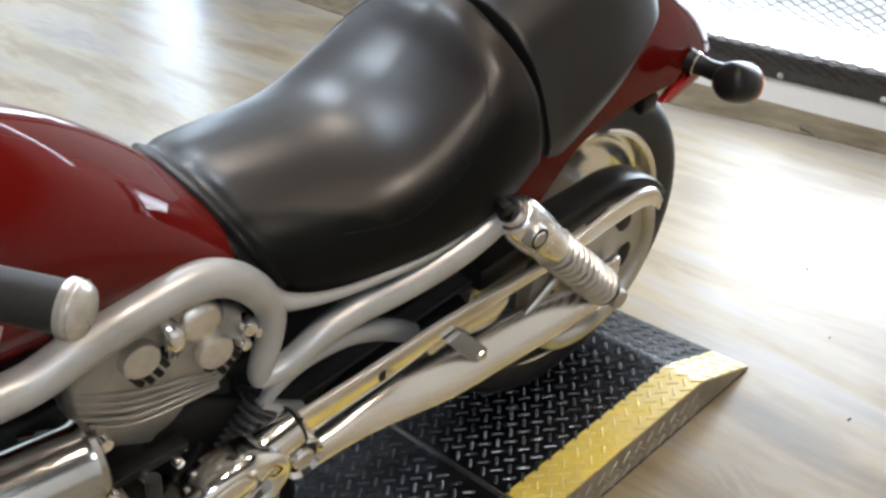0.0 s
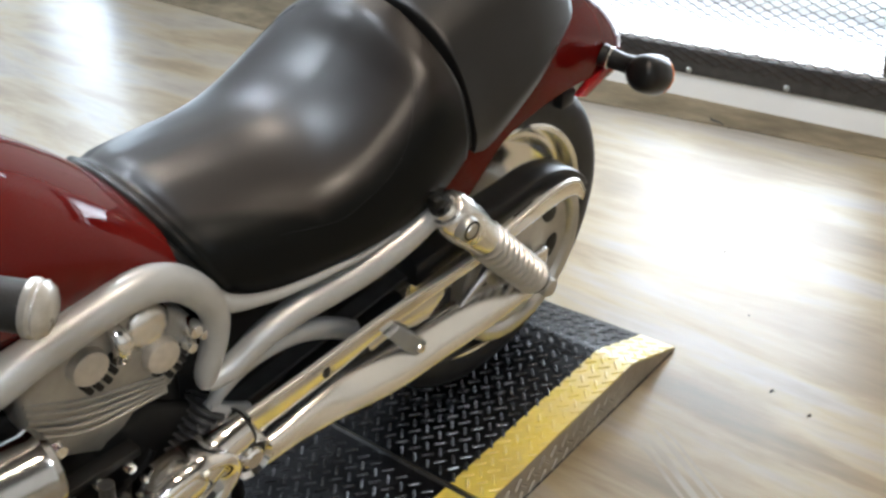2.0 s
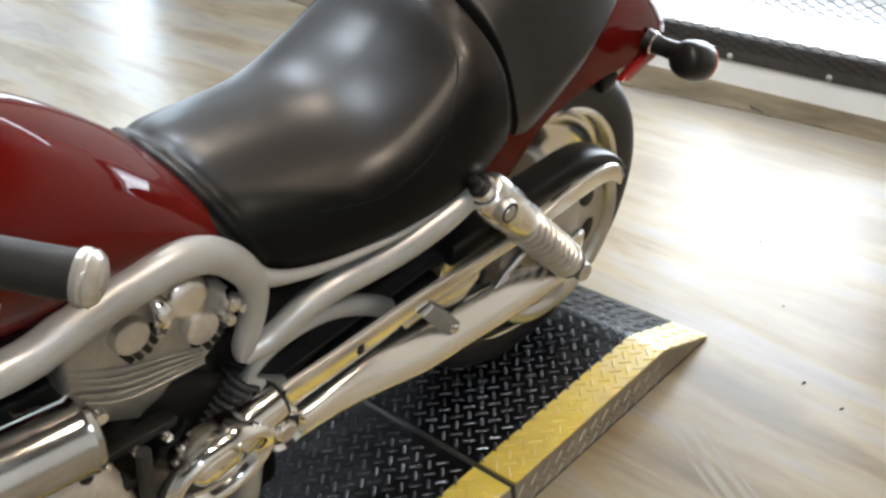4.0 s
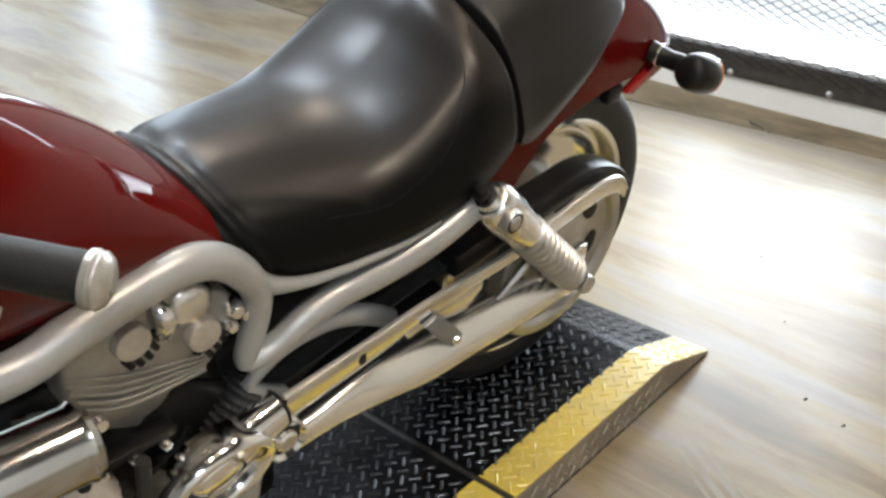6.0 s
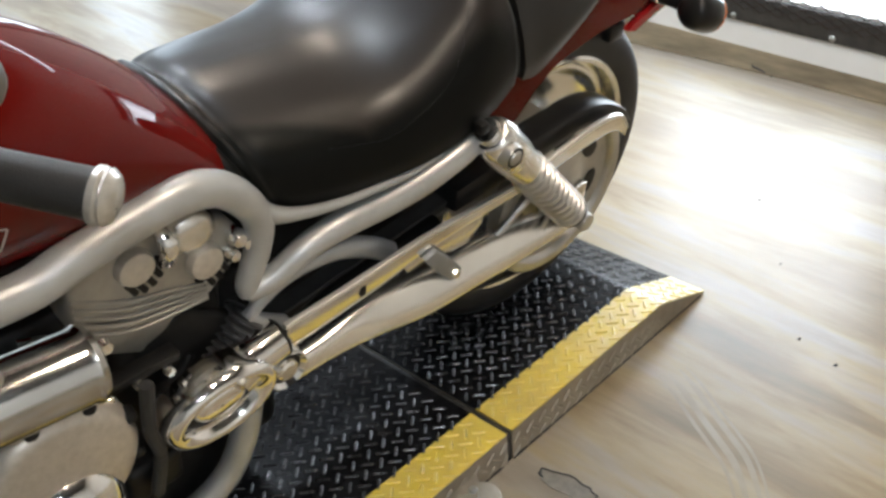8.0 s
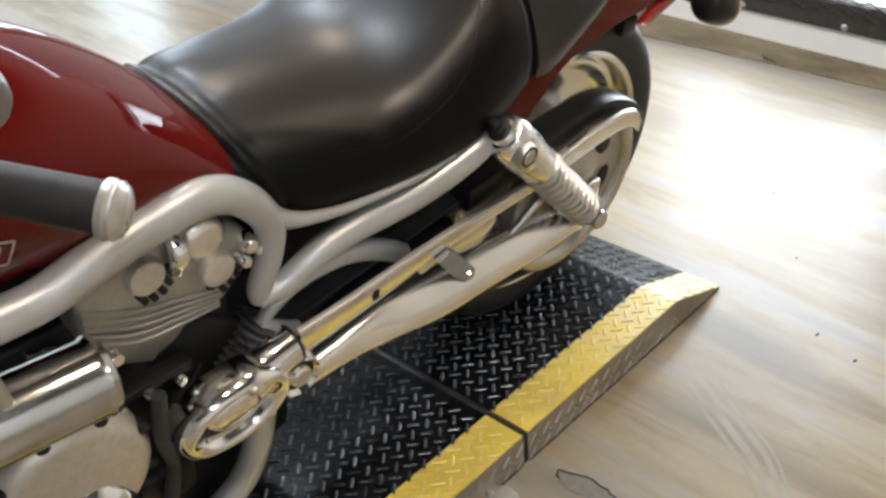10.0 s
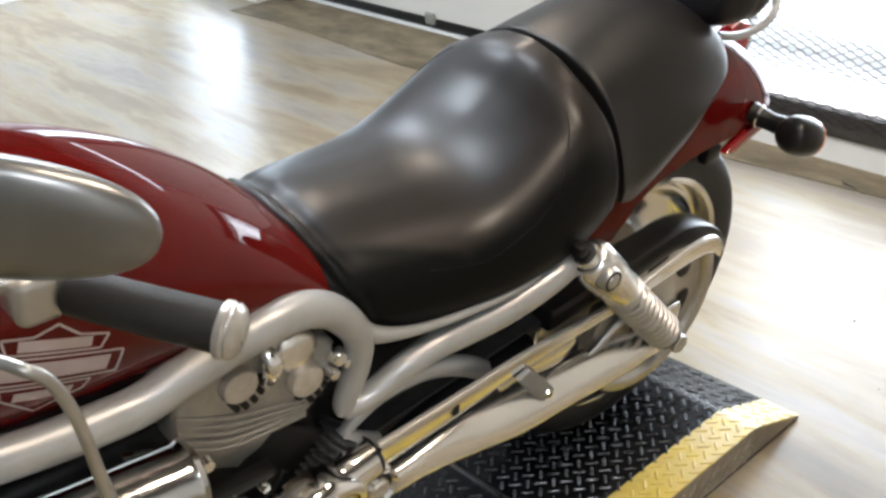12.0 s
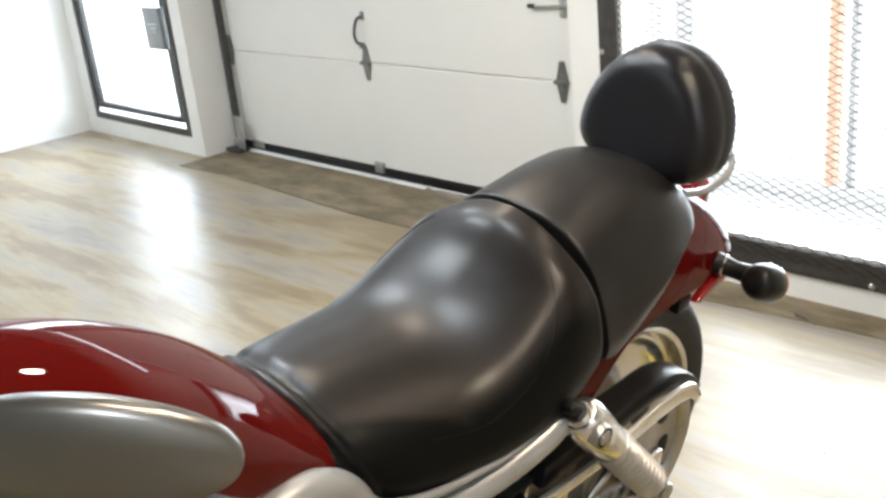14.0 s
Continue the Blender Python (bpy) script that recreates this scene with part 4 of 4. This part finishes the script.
def shock():
    a, b = Vector((-0.312, -0.205, 0.740)), Vector((-0.028, -0.205, 0.430))
    L = (b - a).length
    m = along(a, b)
    shoulder = [(0.021 + 0.0145 * math.sin(t), 0.050 - 0.026 * math.cos(t)) for t in np.linspace(0, math.pi / 2, 8)]
    e = part("shock_absorber", lathe([(0, 0.012), (0.018, 0.0125), (0.021, 0.016), (0.021, 0.022)] + shoulder + [(0.0355, 0.104), (0.0345, 0.107), (0.0320, 0.108), (0.0320, 0.160), (0.0305, 0.164), (0.0, 0.173)], m, 64), M_SHOCK, bike, "chrome shock absorber")
    pts = []
    turns = 10
    h0, h1 = 0.168, L - 0.030
    for k in range(turns * 12 + 1):
        t = 2 * math.pi * k / 12
        pts.append(m @ Vector((0.0275 * math.cos(t), 0.0275 * math.sin(t), h0 + (h1 - h0) * k / (turns * 12))))
    part("spring", tube(pts, 0.0064, 10, 1), M_SPRING, e, "chrome coil spring")
    part("damper_body", lathe([(0.024, 0.165), (0.024, L - 0.045), (0.030, L - 0.042), (0.031, L - 0.028), (0.022, L - 0.015), (0.018, L + 0.004), (0, L + 0.006)], m, 24), M_ENGBLACK, e, "dark damper tube inside the spring")
    disc("mount_bolt", [(0, 0.012), (0.010, 0.011), (0.012, 0.008), (0.0165, 0.008), (0.019, 0.004), (0.019, -0.02)], -0.282, -0.2400, 0.697, M_SATIN, e, seg=24)
    disc("bolt_recess", [(0.0165, 0.0092), (0.0125, 0.0092)], -0.282, -0.2400, 0.697, M_ENGBLACK, e, seg=24)
    part("lower_eye", bar((-0.018, -0.228, 0.421), (-0.018, -0.175, 0.421), 0.018), M_SATIN, e)
    part("top_clamp", box(-0.324, -0.304, -0.214, -0.190, 0.730, 0.750, 0.006), M_ENGBLACK, e)
    return e


shock()

# ---- frame ----
frame_ob = part("frame", tube([(-1.32, -0.12, 0.86), (-1.16, -0.155, 0.805), (-0.985, -0.163, 0.786), (-0.905, -0.164, 0.802), (-0.838, -0.164, 0.815), (-0.775, -0.163, 0.820), (-0.728, -0.162, 0.806), (-0.692, -0.161, 0.772), (-0.669, -0.160, 0.728), (-0.672, -0.160, 0.68), (-0.690, -0.160, 0.632), (-0.692, -0.160, 0.612)],
                        [0.024, 0.024, 0.024, 0.024, 0.024, 0.024, 0.023, 0.022, 0.020, 0.018, 0.016, 0.012], 20), M_SILVER, bike, "silver painted tubular frame")
part("rear_tube", tube([(-0.694, -0.160, 0.614), (-0.655, -0.165, 0.622), (-0.60, -0.172, 0.652), (-0.545, -0.176, 0.664), (-0.49, -0.178, 0.664), (-0.43, -0.180, 0.668), (-0.36, -0.182, 0.681), (-0.31, -0.185, 0.699), (-0.275, -0.187, 0.724)], [0.014, 0.017, 0.019, 0.020, 0.020, 0.021, 0.0215, 0.019, 0.012], 20), M_SILVER, frame_ob)
part("gusset_tube", tube([(-0.676, -0.160, 0.752), (-0.650, -0.164, 0.728), (-0.612, -0.170, 0.714), (-0.56, -0.178, 0.707), (-0.49, -0.182, 0.702), (-0.43, -0.184, 0.701), (-0.37, -0.184, 0.706)], [0.016, 0.013, 0.009, 0.007, 0.006, 0.006, 0.005], 14), M_SILVER, frame_ob)
part("lower_tube", tube([(-0.690, -0.150, 0.552), (-0.664, -0.150, 0.576), (-0.628, -0.150, 0.594), (-0.580, -0.149, 0.598), (-0.530, -0.147, 0.590), (-0.474, -0.144, 0.562), (-0.42, -0.140, 0.522)], [0.008, 0.011, 0.0125, 0.014, 0.016, 0.017, 0.017], 16), M_SILVER, frame_ob)
part("stay", tube([(-0.690, -0.150, 0.560), (-0.676, -0.151, 0.548), (-0.655, -0.152, 0.530), (-0.630, -0.152, 0.512)], [0.010, 0.011, 0.012, 0.012], 12), M_SILVER, frame_ob)
part("right_tube", tube([(-1.32, 0.12, 0.86), (-0.985, 0.163, 0.786), (-0.775, 0.163, 0.820), (-0.669, 0.160, 0.728), (-0.56, 0.160, 0.644), (-0.28, 0.158, 0.690)], 0.021, 14), M_SILVER, frame_ob)
part("cradle_tube", tube([(-0.70, -0.16, 0.40), (-0.715, -0.16, 0.33), (-0.75, -0.155, 0.255), (-0.83, -0.15, 0.215), (-1.0, -0.15, 0.205), (-1.2, -0.14, 0.22)], 0.021, 16), M_SILVER, frame_ob)
part("seam_line", bar((-0.416, -0.1804, 0.6700), (-0.413, -0.1804, 0.6705), 0.0222, seg=22), M_SATIN, frame_ob)
part("gearbox", box(-0.74, -0.60, -0.098, 0.150, 0.22, 0.60, 0.025, 3), M_ENGBLACK, bike, "black gearbox casing")
# added black block, keeps the far platform edge from showing through the gap
part("swing_arm_filler", box(-0.612, -0.345, -0.098, 0.10, 0.36, 0.47, 0.012, 2), M_ENGBLACK, bike, "black filler added to close the view through the swing arm")
part("under_seat_box", box(-0.64, -0.17, -0.095, 0.095, 0.46, 0.72, 0.03, 3), M_ENGBLACK, bike, "black tray under the seat")


# ---- tank ----
TANK = spline([(-0.655, 0.785, 0.715, 0.122), (-0.70, 0.853, 0.73, 0.142), (-0.785, 0.932, 0.75, 0.157), (-0.88, 0.993, 0.755, 0.166), (-0.98, 1.036, 0.755, 0.171), (-1.10, 1.060, 0.755, 0.167), (-1.22, 1.046, 0.77, 0.148), (-1.32, 0.965, 0.80, 0.11), (-1.36, 0.91, 0.82, 0.07)], 6)


def tank():
    rings = []
    for x, zt, zb, w in TANK:
        c, h = (zt + zb) / 2, (zt - zb) / 2
        rings.append([(x, w * math.copysign(abs(math.cos(t)) ** 0.88, math.cos(t)), c + h * math.copysign(abs(math.sin(t)) ** 0.94, math.sin(t))) for t in np.linspace(0, 2 * math.pi, 48, endpoint=False)])
    return part("tank", loft(rings), M_RED, bike, "glossy dark red tank with a silver badge", angle=50)


tank_ob = tank()


def tank_side(x, z, proud=0.0):
    rows = sorted([tuple(r) for r in TANK])
    zt, zb, w = lerp_table(rows, x)
    c, h = (zt + zb) / 2, (zt - zb) / 2
    s = min(abs(z - c) / h, 0.999) ** (1 / 0.94)
    return -w * (math.cos(math.asin(s)) ** 0.88) - proud


def decal(name, paths, width, label):
    """Thin silver lines laid on the tank's side along paths of x and z."""
    bm = bmesh.new()
    for path in paths:
        for (x0, z0), (x1, z1) in zip(path, path[1:]):
            d = math.hypot(x1 - x0, z1 - z0)
            nx, nz = -(z1 - z0) / d * width / 2, (x1 - x0) / d * width / 2
            n = max(1, int(d / 0.008))
            rows = []
            for k in range(n + 1):
                x, z = x0 + (x1 - x0) * k / n, z0 + (z1 - z0) * k / n
                rows.append([bm.verts.new((x + s * nx, tank_side(x + s * nx, z + s * nz, 0.0012), z + s * nz)) for s in (1, -1)])
            for p, q in zip(rows, rows[1:]):
                bm.faces.new((p[0], p[1], q[1], q[0]))
    return part(name, bm, M_DECAL, tank_ob, label, smooth=False)


def badge():
    def at(u, v):
        c, s = math.cos(radians(-20)), math.sin(radians(-20))
        return (-1.043 + u * c - v * s, 0.890 + u * s + v * c)

    def loop(pts):
        return [at(*p) for p in pts] + [at(*pts[0])]
    plaque = loop([(-0.072, -0.015), (0.072, -0.015), (0.072, 0.015), (-0.072, 0.015)])
    crest = loop([(-0.046, 0.020), (0.046, 0.020), (0.052, 0.036), (0.022, 0.038), (0.0, 0.050), (-0.022, 0.038), (-0.052, 0.036)])
    shield = loop([(-0.046, -0.020), (-0.042, -0.034), (-0.020, -0.046), (0.0, -0.060), (0.020, -0.046), (0.042, -0.034), (0.046, -0.020)])
    decal("badge_outline", [plaque, crest, shield], 0.0026, "silver badge outline")
    for u, v in ((0.060, 0.0), (0.036, 0.029), (0.030, -0.032)):
        decal("badge_bar", [[at(-u, v), at(u, v)]], 0.020 if v == 0 else 0.012, "silver bar of writing")


badge()

# ---- engine ----
engine = part("engine", box(-1.22, -0.70, -0.125, 0.145, 0.20, 0.70, 0.03, 3), M_ENGBLACK, bike, "black twin engine with alloy covers")
head = part("head_cover", prism([(-0.925, 0.690), (-0.925, 0.760), (-0.88, 0.785), (-0.80, 0.785), (-0.742, 0.768), (-0.704, 0.740), (-0.680, 0.700), (-0.690, 0.672), (-0.735, 0.632), (-0.79, 0.624), (-0.83, 0.636)], -0.150, -0.09, 0.012, 3), M_HEAD, engine, "dull alloy cylinder head cover")
part("head_lower", prism([(-0.905, 0.690), (-0.82, 0.640), (-0.77, 0.622), (-0.80, 0.590), (-0.835, 0.575), (-0.895, 0.610)], -0.135, -0.08, 0.008), M_HEAD, engine, "plain alloy lower head")
for k in range(5):
    z0 = 0.703 - 0.0125 * k
    part("head_rib", tube([(-0.918, -0.149, z0 + 0.025), (-0.85, -0.151, z0 - 0.012), (-0.745, -0.151, z0 - 0.045 + 0.006 * k)], 0.0030, 8, 4), M_HEAD, head)
for cx, cz in ((-0.838, 0.740), (-0.746, 0.697)):
    cam_cap = disc("cam_cap", [(0, 0.012), (0.019, 0.012), (0.0225, 0.010), (0.0245, 0.005), (0.025, -0.01)], cx, -0.152, cz, M_CASE, head, "round alloy cap", 32)
    for j in range(5):
        a = radians(-6 - 27 * j)
        p0 = Vector((cx + 0.0275 * math.cos(a), -0.1475, cz + 0.0275 * math.sin(a)))
        p1 = p0 + Vector((0.011, 0, -0.021))
        part("fin_gap", bar(p0, p1, 0.0056, 0.001, 8), M_ENGBLACK, head, "dark gap between fins")
part("plug_cover", tube([(-0.802, -0.150, 0.778), (-0.797, -0.164, 0.757), (-0.800, -0.158, 0.728)], [0.008, 0.013, 0.009], 16), M_CHROME, head, "chrome plug cover")
disc("plug_dome", [(0, 0.016), (0.008, 0.0157), (0.016, 0.0143), (0.024, 0.0112), (0.030, 0.0065), (0.033, 0.001), (0.034, -0.006)], -0.756, -0.146, 0.745, M_POLISH, head, "chrome domed plug cover", 28)
for bx, bz, br in ((-0.700, 0.712, 0.013), (-0.688, 0.700, 0.010), (-0.708, 0.690, 0.010)):
    disc("head_bolt", [(0, 0.018), (br * 0.7, 0.017), (br, 0.010), (br, -0.005)], bx, -0.150, bz, M_CHROME, head, seg=12)
for bx, bz, br in ((-0.795, 0.735, 0.008),):
    disc("head_bolt", [(0, 0.018), (br * 0.7, 0.017), (br, 0.010), (br, -0.005)], bx, -0.150, bz, M_CHROME, head, seg=12)
part("intake_bar", tube([(-0.985, -0.145, 0.70), (-0.945, -0.15, 0.685), (-0.915, -0.148, 0.640)], 0.008, 10), M_CHROME, engine, "chrome link")

horn = part("horn_cover", lathe([(0, 0.0), (0.040, 0.0), (0.046, 0.004), (0.049, 0.012), (0.046, 0.020), (0.046, 0.26), (0.03, 0.29), (0, 0.30)], along((-0.925, -0.200, 0.682), (-1.30, -0.200, 0.722)), 40), M_DARKCHROME, engine, "chrome cylinder cover")
disc("cover_bolt", [(0, 0.012), (0.008, 0.010), (0.010, 0.0)], -0.918, -0.215, 0.715, M_CHROME, horn, seg=12)

case_ob = disc("case_cover", [(0, 0.012), (0.086, 0.012), (0.096, 0.008), (0.104, -0.002), (0.106, -0.012), (0.106, -0.06), (0, -0.06)], -0.985, -0.182, 0.500, M_CASE, engine, "pale speckled round engine case cover", 56)
for k in range(9):
    a = radians(40 * k + 22)
    disc("cover_screw", [(0, 0.007), (0.005, 0.0065), (0.009, 0.003), (0.0105, -0.012)], -0.985 + 0.104 * math.cos(a), -0.184, 0.500 + 0.104 * math.sin(a), M_ENGBLACK, case_ob, seg=12)
disc("derby_dome", [(0, 0.034), (0.03, 0.030), (0.052, 0.020), (0.064, 0.008), (0.068, 0.0)], -0.985, -0.194, 0.428, M_CHROME, case_ob, "chrome domed cover", 44)
part("case_rib", box(-0.99, -0.80, -0.165, -0.14, 0.566, 0.580, 0.003), M_ENGBLACK, engine)
for k, bx in enumerate((-0.945, -0.905, -0.862, -0.82)):
    disc("case_bolt", [(0, 0.010), (0.006, 0.009), (0.008, 0.006), (0.008, -0.004)], bx, -0.165, 0.573 - 0.004 * k, M_CHROME, engine, seg=10)

OVAL = along((-0.766, -0.190, 0.482), (-0.766, -1.19, 0.342)) @ Matrix.Rotation(radians(4), 4, "Z") @ Matrix.Diagonal((1.10, 0.80, 1, 1))
oval_prof = [(0.0, 0.013), (0.024, 0.012), (0.033, 0.009), (0.037, 0.002), (0.051, 0.001)] + [tuple(q) for q in spline([(0.053, 0.006), (0.058, 0.016), (0.066, 0.021), (0.074, 0.019), (0.080, 0.010), (0.082, -0.002)], 3)] + [(0.080, -0.03), (0, -0.03)]
pivot = part("pivot_cover", lathe(oval_prof, OVAL, 72), M_MIRROR, engine, "chrome ringed oval pivot cover", angle=50)
# black ring laid into the chrome recess as its shadow
part("ring_shadow", lathe([(0.0508, 0.0018), (0.0373, 0.0032)], OVAL, 56), M_ENGBLACK, pivot, "dark ring drawn for the shade in the recess")
part("pivot_screw", lathe([(0, 0.006), (0.004, 0.005), (0.006, 0.0)], OVAL @ Matrix.Translation((0.020, 0.066, 0.021)), 10), M_GALV, pivot)
disc("pivot_bolt", [(0, 0.014), (0.013, 0.014), (0.017, 0.011), (0.019, 0.004), (0.025, 0.004), (0.031, 0.012), (0.0345, 0.006), (0.0345, -0.03)], -0.660, -0.192, 0.474, M_CHROME, engine, "chrome pivot bolt ring", 32)
disc("bolt_groove", [(0.0250, 0.0052), (0.0190, 0.0052)], -0.660, -0.192, 0.474, M_ENGBLACK, engine, seg=28)

hose_prof = []
for k in range(8):
    h = 0.012 * k
    hose_prof += [(0.028, h), (0.037, h + 0.003), (0.037, h + 0.006), (0.028, h + 0.009)]
part("ribbed_hose", lathe(hose_prof, along((-0.738, -0.135, 0.478), (-0.668, -0.135, 0.552)), 24), M_BOOT, engine, "ribbed black rubber boot")
part("link_rod", tube([(-0.845, -0.135, 0.475), (-0.80, -0.138, 0.500), (-0.77, -0.135, 0.530)], 0.007, 10), M_ENGBLACK, engine)
part("link_clamp", box(-0.838, -0.806, -0.150, -0.125, 0.478, 0.506, 0.006), M_ENGBLACK, engine)
part("side_casting", prism([(-0.84, 0.60), (-0.76, 0.61), (-0.70, 0.56), (-0.72, 0.48), (-0.80, 0.46), (-0.85, 0.52)], -0.135, -0.11, 0.012, 3), M_ENGBLACK, engine)
part("wire_loom", tube([(-0.862, -0.185, 0.58), (-0.868, -0.188, 0.50), (-0.858, -0.185, 0.44), (-0.868, -0.18, 0.36)], 0.010, 10), M_RUBBER, engine, "black wire loom")
part("pump_block", box(-0.90, -0.815, -0.165, -0.12, 0.33, 0.40, 0.012, 3), M_ENGBLACK, engine)

# ---- handlebar, grip, lever, mirror ----
bars = part("handlebar", tube([(-1.055, -0.318, 1.088), (-1.12, -0.25, 1.105), (-1.20, -0.13, 1.11), (-1.23, 0, 1.11), (-1.20, 0.13, 1.11), (-1.12, 0.25, 1.105), (-1.055, 0.318, 1.088)], 0.0125, 14), M_CHROME, bike, "chrome handlebar")
part("riser", tube([(-1.22, 0.0, 0.97), (-1.235, 0.0, 1.04), (-1.232, 0.0, 1.10)], 0.02, 14), M_SATIN, bars)
part("grip", tube([(-1.055, -0.318, 1.088), (-1.02, -0.362, 1.083), (-0.982, -0.408, 1.077)], [0.019, 0.0195, 0.020], 22, 4), M_GRIP, bars, "black rubber grip")
part("grip_end", lathe([(0, 0.019), (0.014, 0.0185), (0.0190, 0.016), (0.0225, 0.011), (0.0213, 0.0085), (0.0230, 0.006), (0.0225, 0.001), (0.021, 0.0), (0, 0)], along((-0.982, -0.408, 1.077), (-0.94, -0.459, 1.070)), 28), M_BRUSH, bars, "worn bright grip end")
part("grip_end", lathe([(0, 0.022), (0.017, 0.020), (0.022, 0.012), (0.022, 0.0), (0, 0)], along((-0.982, 0.408, 1.077), (-0.94, 0.459, 1.070)), 28), M_CHROME, bars)
part("grip", tube([(-1.055, 0.318, 1.088), (-1.02, 0.362, 1.083), (-0.982, 0.408, 1.077)], [0.019, 0.0195, 0.020], 22, 4), M_GRIP, bars)
part("switch_box", box(-1.10, -1.058, -0.325, -0.275, 1.07, 1.115, 0.010, 3), M_SATIN, bars)
part("clutch_lever", tube([(-1.150, -0.30, 1.113), (-1.150, -0.37, 1.122), (-1.130, -0.42, 1.128), (-1.114, -0.427, 1.112), (-1.102, -0.427, 1.068), (-1.094, -0.422, 1.008), (-1.087, -0.415, 0.955)], [0.0055, 0.0048, 0.0048, 0.0048, 0.0048, 0.0050, 0.0068], 12), M_SATIN, bars, "polished clutch lever")


def mirror():
    tip = Vector((-1.058, -0.505, 1.250))
    ax = Vector((0.80, -0.585, -0.12)).normalized()
    up = Vector((0.0, -0.20, 0.98))
    up = (up - ax * up.dot(ax)).normalized()
    out = ax.cross(up)
    rows = [(-0.002, 0.004, 0.003), (-0.006, 0.015, 0.008), (-0.018, 0.027, 0.013), (-0.045, 0.038, 0.017), (-0.085, 0.044, 0.019), (-0.125, 0.041, 0.017), (-0.155, 0.030, 0.013), (-0.170, 0.014, 0.008), (-0.174, 0.003, 0.003)]
    rings = []
    for s, h, d in [tuple(q) for q in spline(rows, 4)]:
        rings.append([tip + ax * s + up * (h * math.sin(t)) + out * (d * math.cos(t)) for t in np.linspace(0, 2 * math.pi, 28, endpoint=False)])
    ob = part("mirror", loft(rings), M_SHELL, bars, "grey teardrop mirror shell", angle=60)
    part("stem", tube([tip + ax * -0.13 + up * -0.02, tip + ax * -0.15 + up * -0.08, Vector((-1.085, -0.30, 1.10))], 0.007, 12), M_CHROME, ob)


mirror()

# ---- small things on the floor ----
def debris(x, y, s, seed, label):
    rng = random.Random(seed)
    bm = bmesh.new()
    n = 7
    pts = [(x + s * (0.5 + rng.random()) * math.cos(2 * math.pi * k / n), y + 0.6 * s * (0.5 + rng.random()) * math.sin(2 * math.pi * k / n)) for k in range(n)]
    lo = [bm.verts.new((a, b, 0.0)) for a, b in pts]
    top = bm.verts.new((x, y, s * 0.6))
    for k in range(n):
        bm.faces.new((lo[k], lo[(k + 1) % n], top))
    bm.faces.new(lo[::-1])
    return tagged(part("crumb", bm, M_DEBRIS, smooth=False), label, "debris", "crumbs on the floor")


for k, (x, y, s) in enumerate(((0.386, -0.417, 0.006), (0.359, -0.512, 0.007), (0.813, -0.067, 0.005), (0.724, 0.005, 0.004), (1.475, 0.29, 0.010), (1.483, 0.15, 0.008), (0.60, -0.25, 0.004))):
    debris(x, y, s, k, "small dark crumb of dirt on the floor")
for k in range(3):
    tw = tube([(1.462 + 0.012 * k, 0.31 + 0.02 * k, 0.008), (1.472, 0.33 + 0.01 * k, 0.011), (1.477 + 0.01 * k, 0.36 + 0.008 * k, 0.008)], 0.0018, 6, 3)
    tagged(part("twig", tw, M_DEBRIS), "thin dark scrap lying by the wall", "debris", "scraps by the wall")


def floor_mark(name, rows, z, material, label, category):
    """A thin film on the floor between two edges; rows of x, y, half width along x."""
    bm = bmesh.new()
    fine = [tuple(q) for q in spline(rows, 6)]
    a = [bm.verts.new((x - w, y, z)) for x, y, w in fine]
    b = [bm.verts.new((x + w, y, z)) for x, y, w in fine]
    for k in range(len(fine) - 1):
        bm.faces.new((a[k], b[k], b[k + 1], a[k + 1]))
    return tagged(part(name, bm, material, smooth=False), label, category, kind="structure")


SCUFF = [(0.121, -0.279), (0.095, -0.335), (0.056, -0.403), (0.025, -0.46), (-0.004, -0.509), (-0.05, -0.558), (-0.10, -0.60)]
for k, (off, wide) in enumerate(((-0.016, 0.0045), (0.004, 0.0080), (0.028, 0.0070), (0.043, 0.0036))):
    rows = [(x + off, y - 0.4 * off, wide * (0.25 if n in (0, len(SCUFF) - 1) else 1.0)) for n, (x, y) in enumerate(SCUFF)]
    floor_mark("scuff_mark", rows, 0.0005, M_SCUFF, "faint curved tyre scuff on the floor", "scuff")


def chip():
    rng = random.Random(5)
    out = []
    for k in range(26):
        t = 2 * math.pi * k / 26
        r = 1 + 0.28 * (rng.random() - 0.5)
        u, v = 0.062 * r * math.cos(t), 0.022 * r * math.sin(t)
        out.append((-0.238 + u * 0.1 - v * 0.9, -0.325 - u * 1.0 - v * 0.2))
    e = empty("floor_chip", "worn grey chip in the floor sealer", "floor damage", "structure")
    part("worn_patch", prism(out, 0.0, 0.0008, axis="z"), M_CHIP, e, smooth=False)
    rim = [(x, y, 0.0012) for x, y in out[11:26]]
    part("broken_edge", tube(rim, 0.0016, 5, 2), M_DEBRIS, e)


chip()
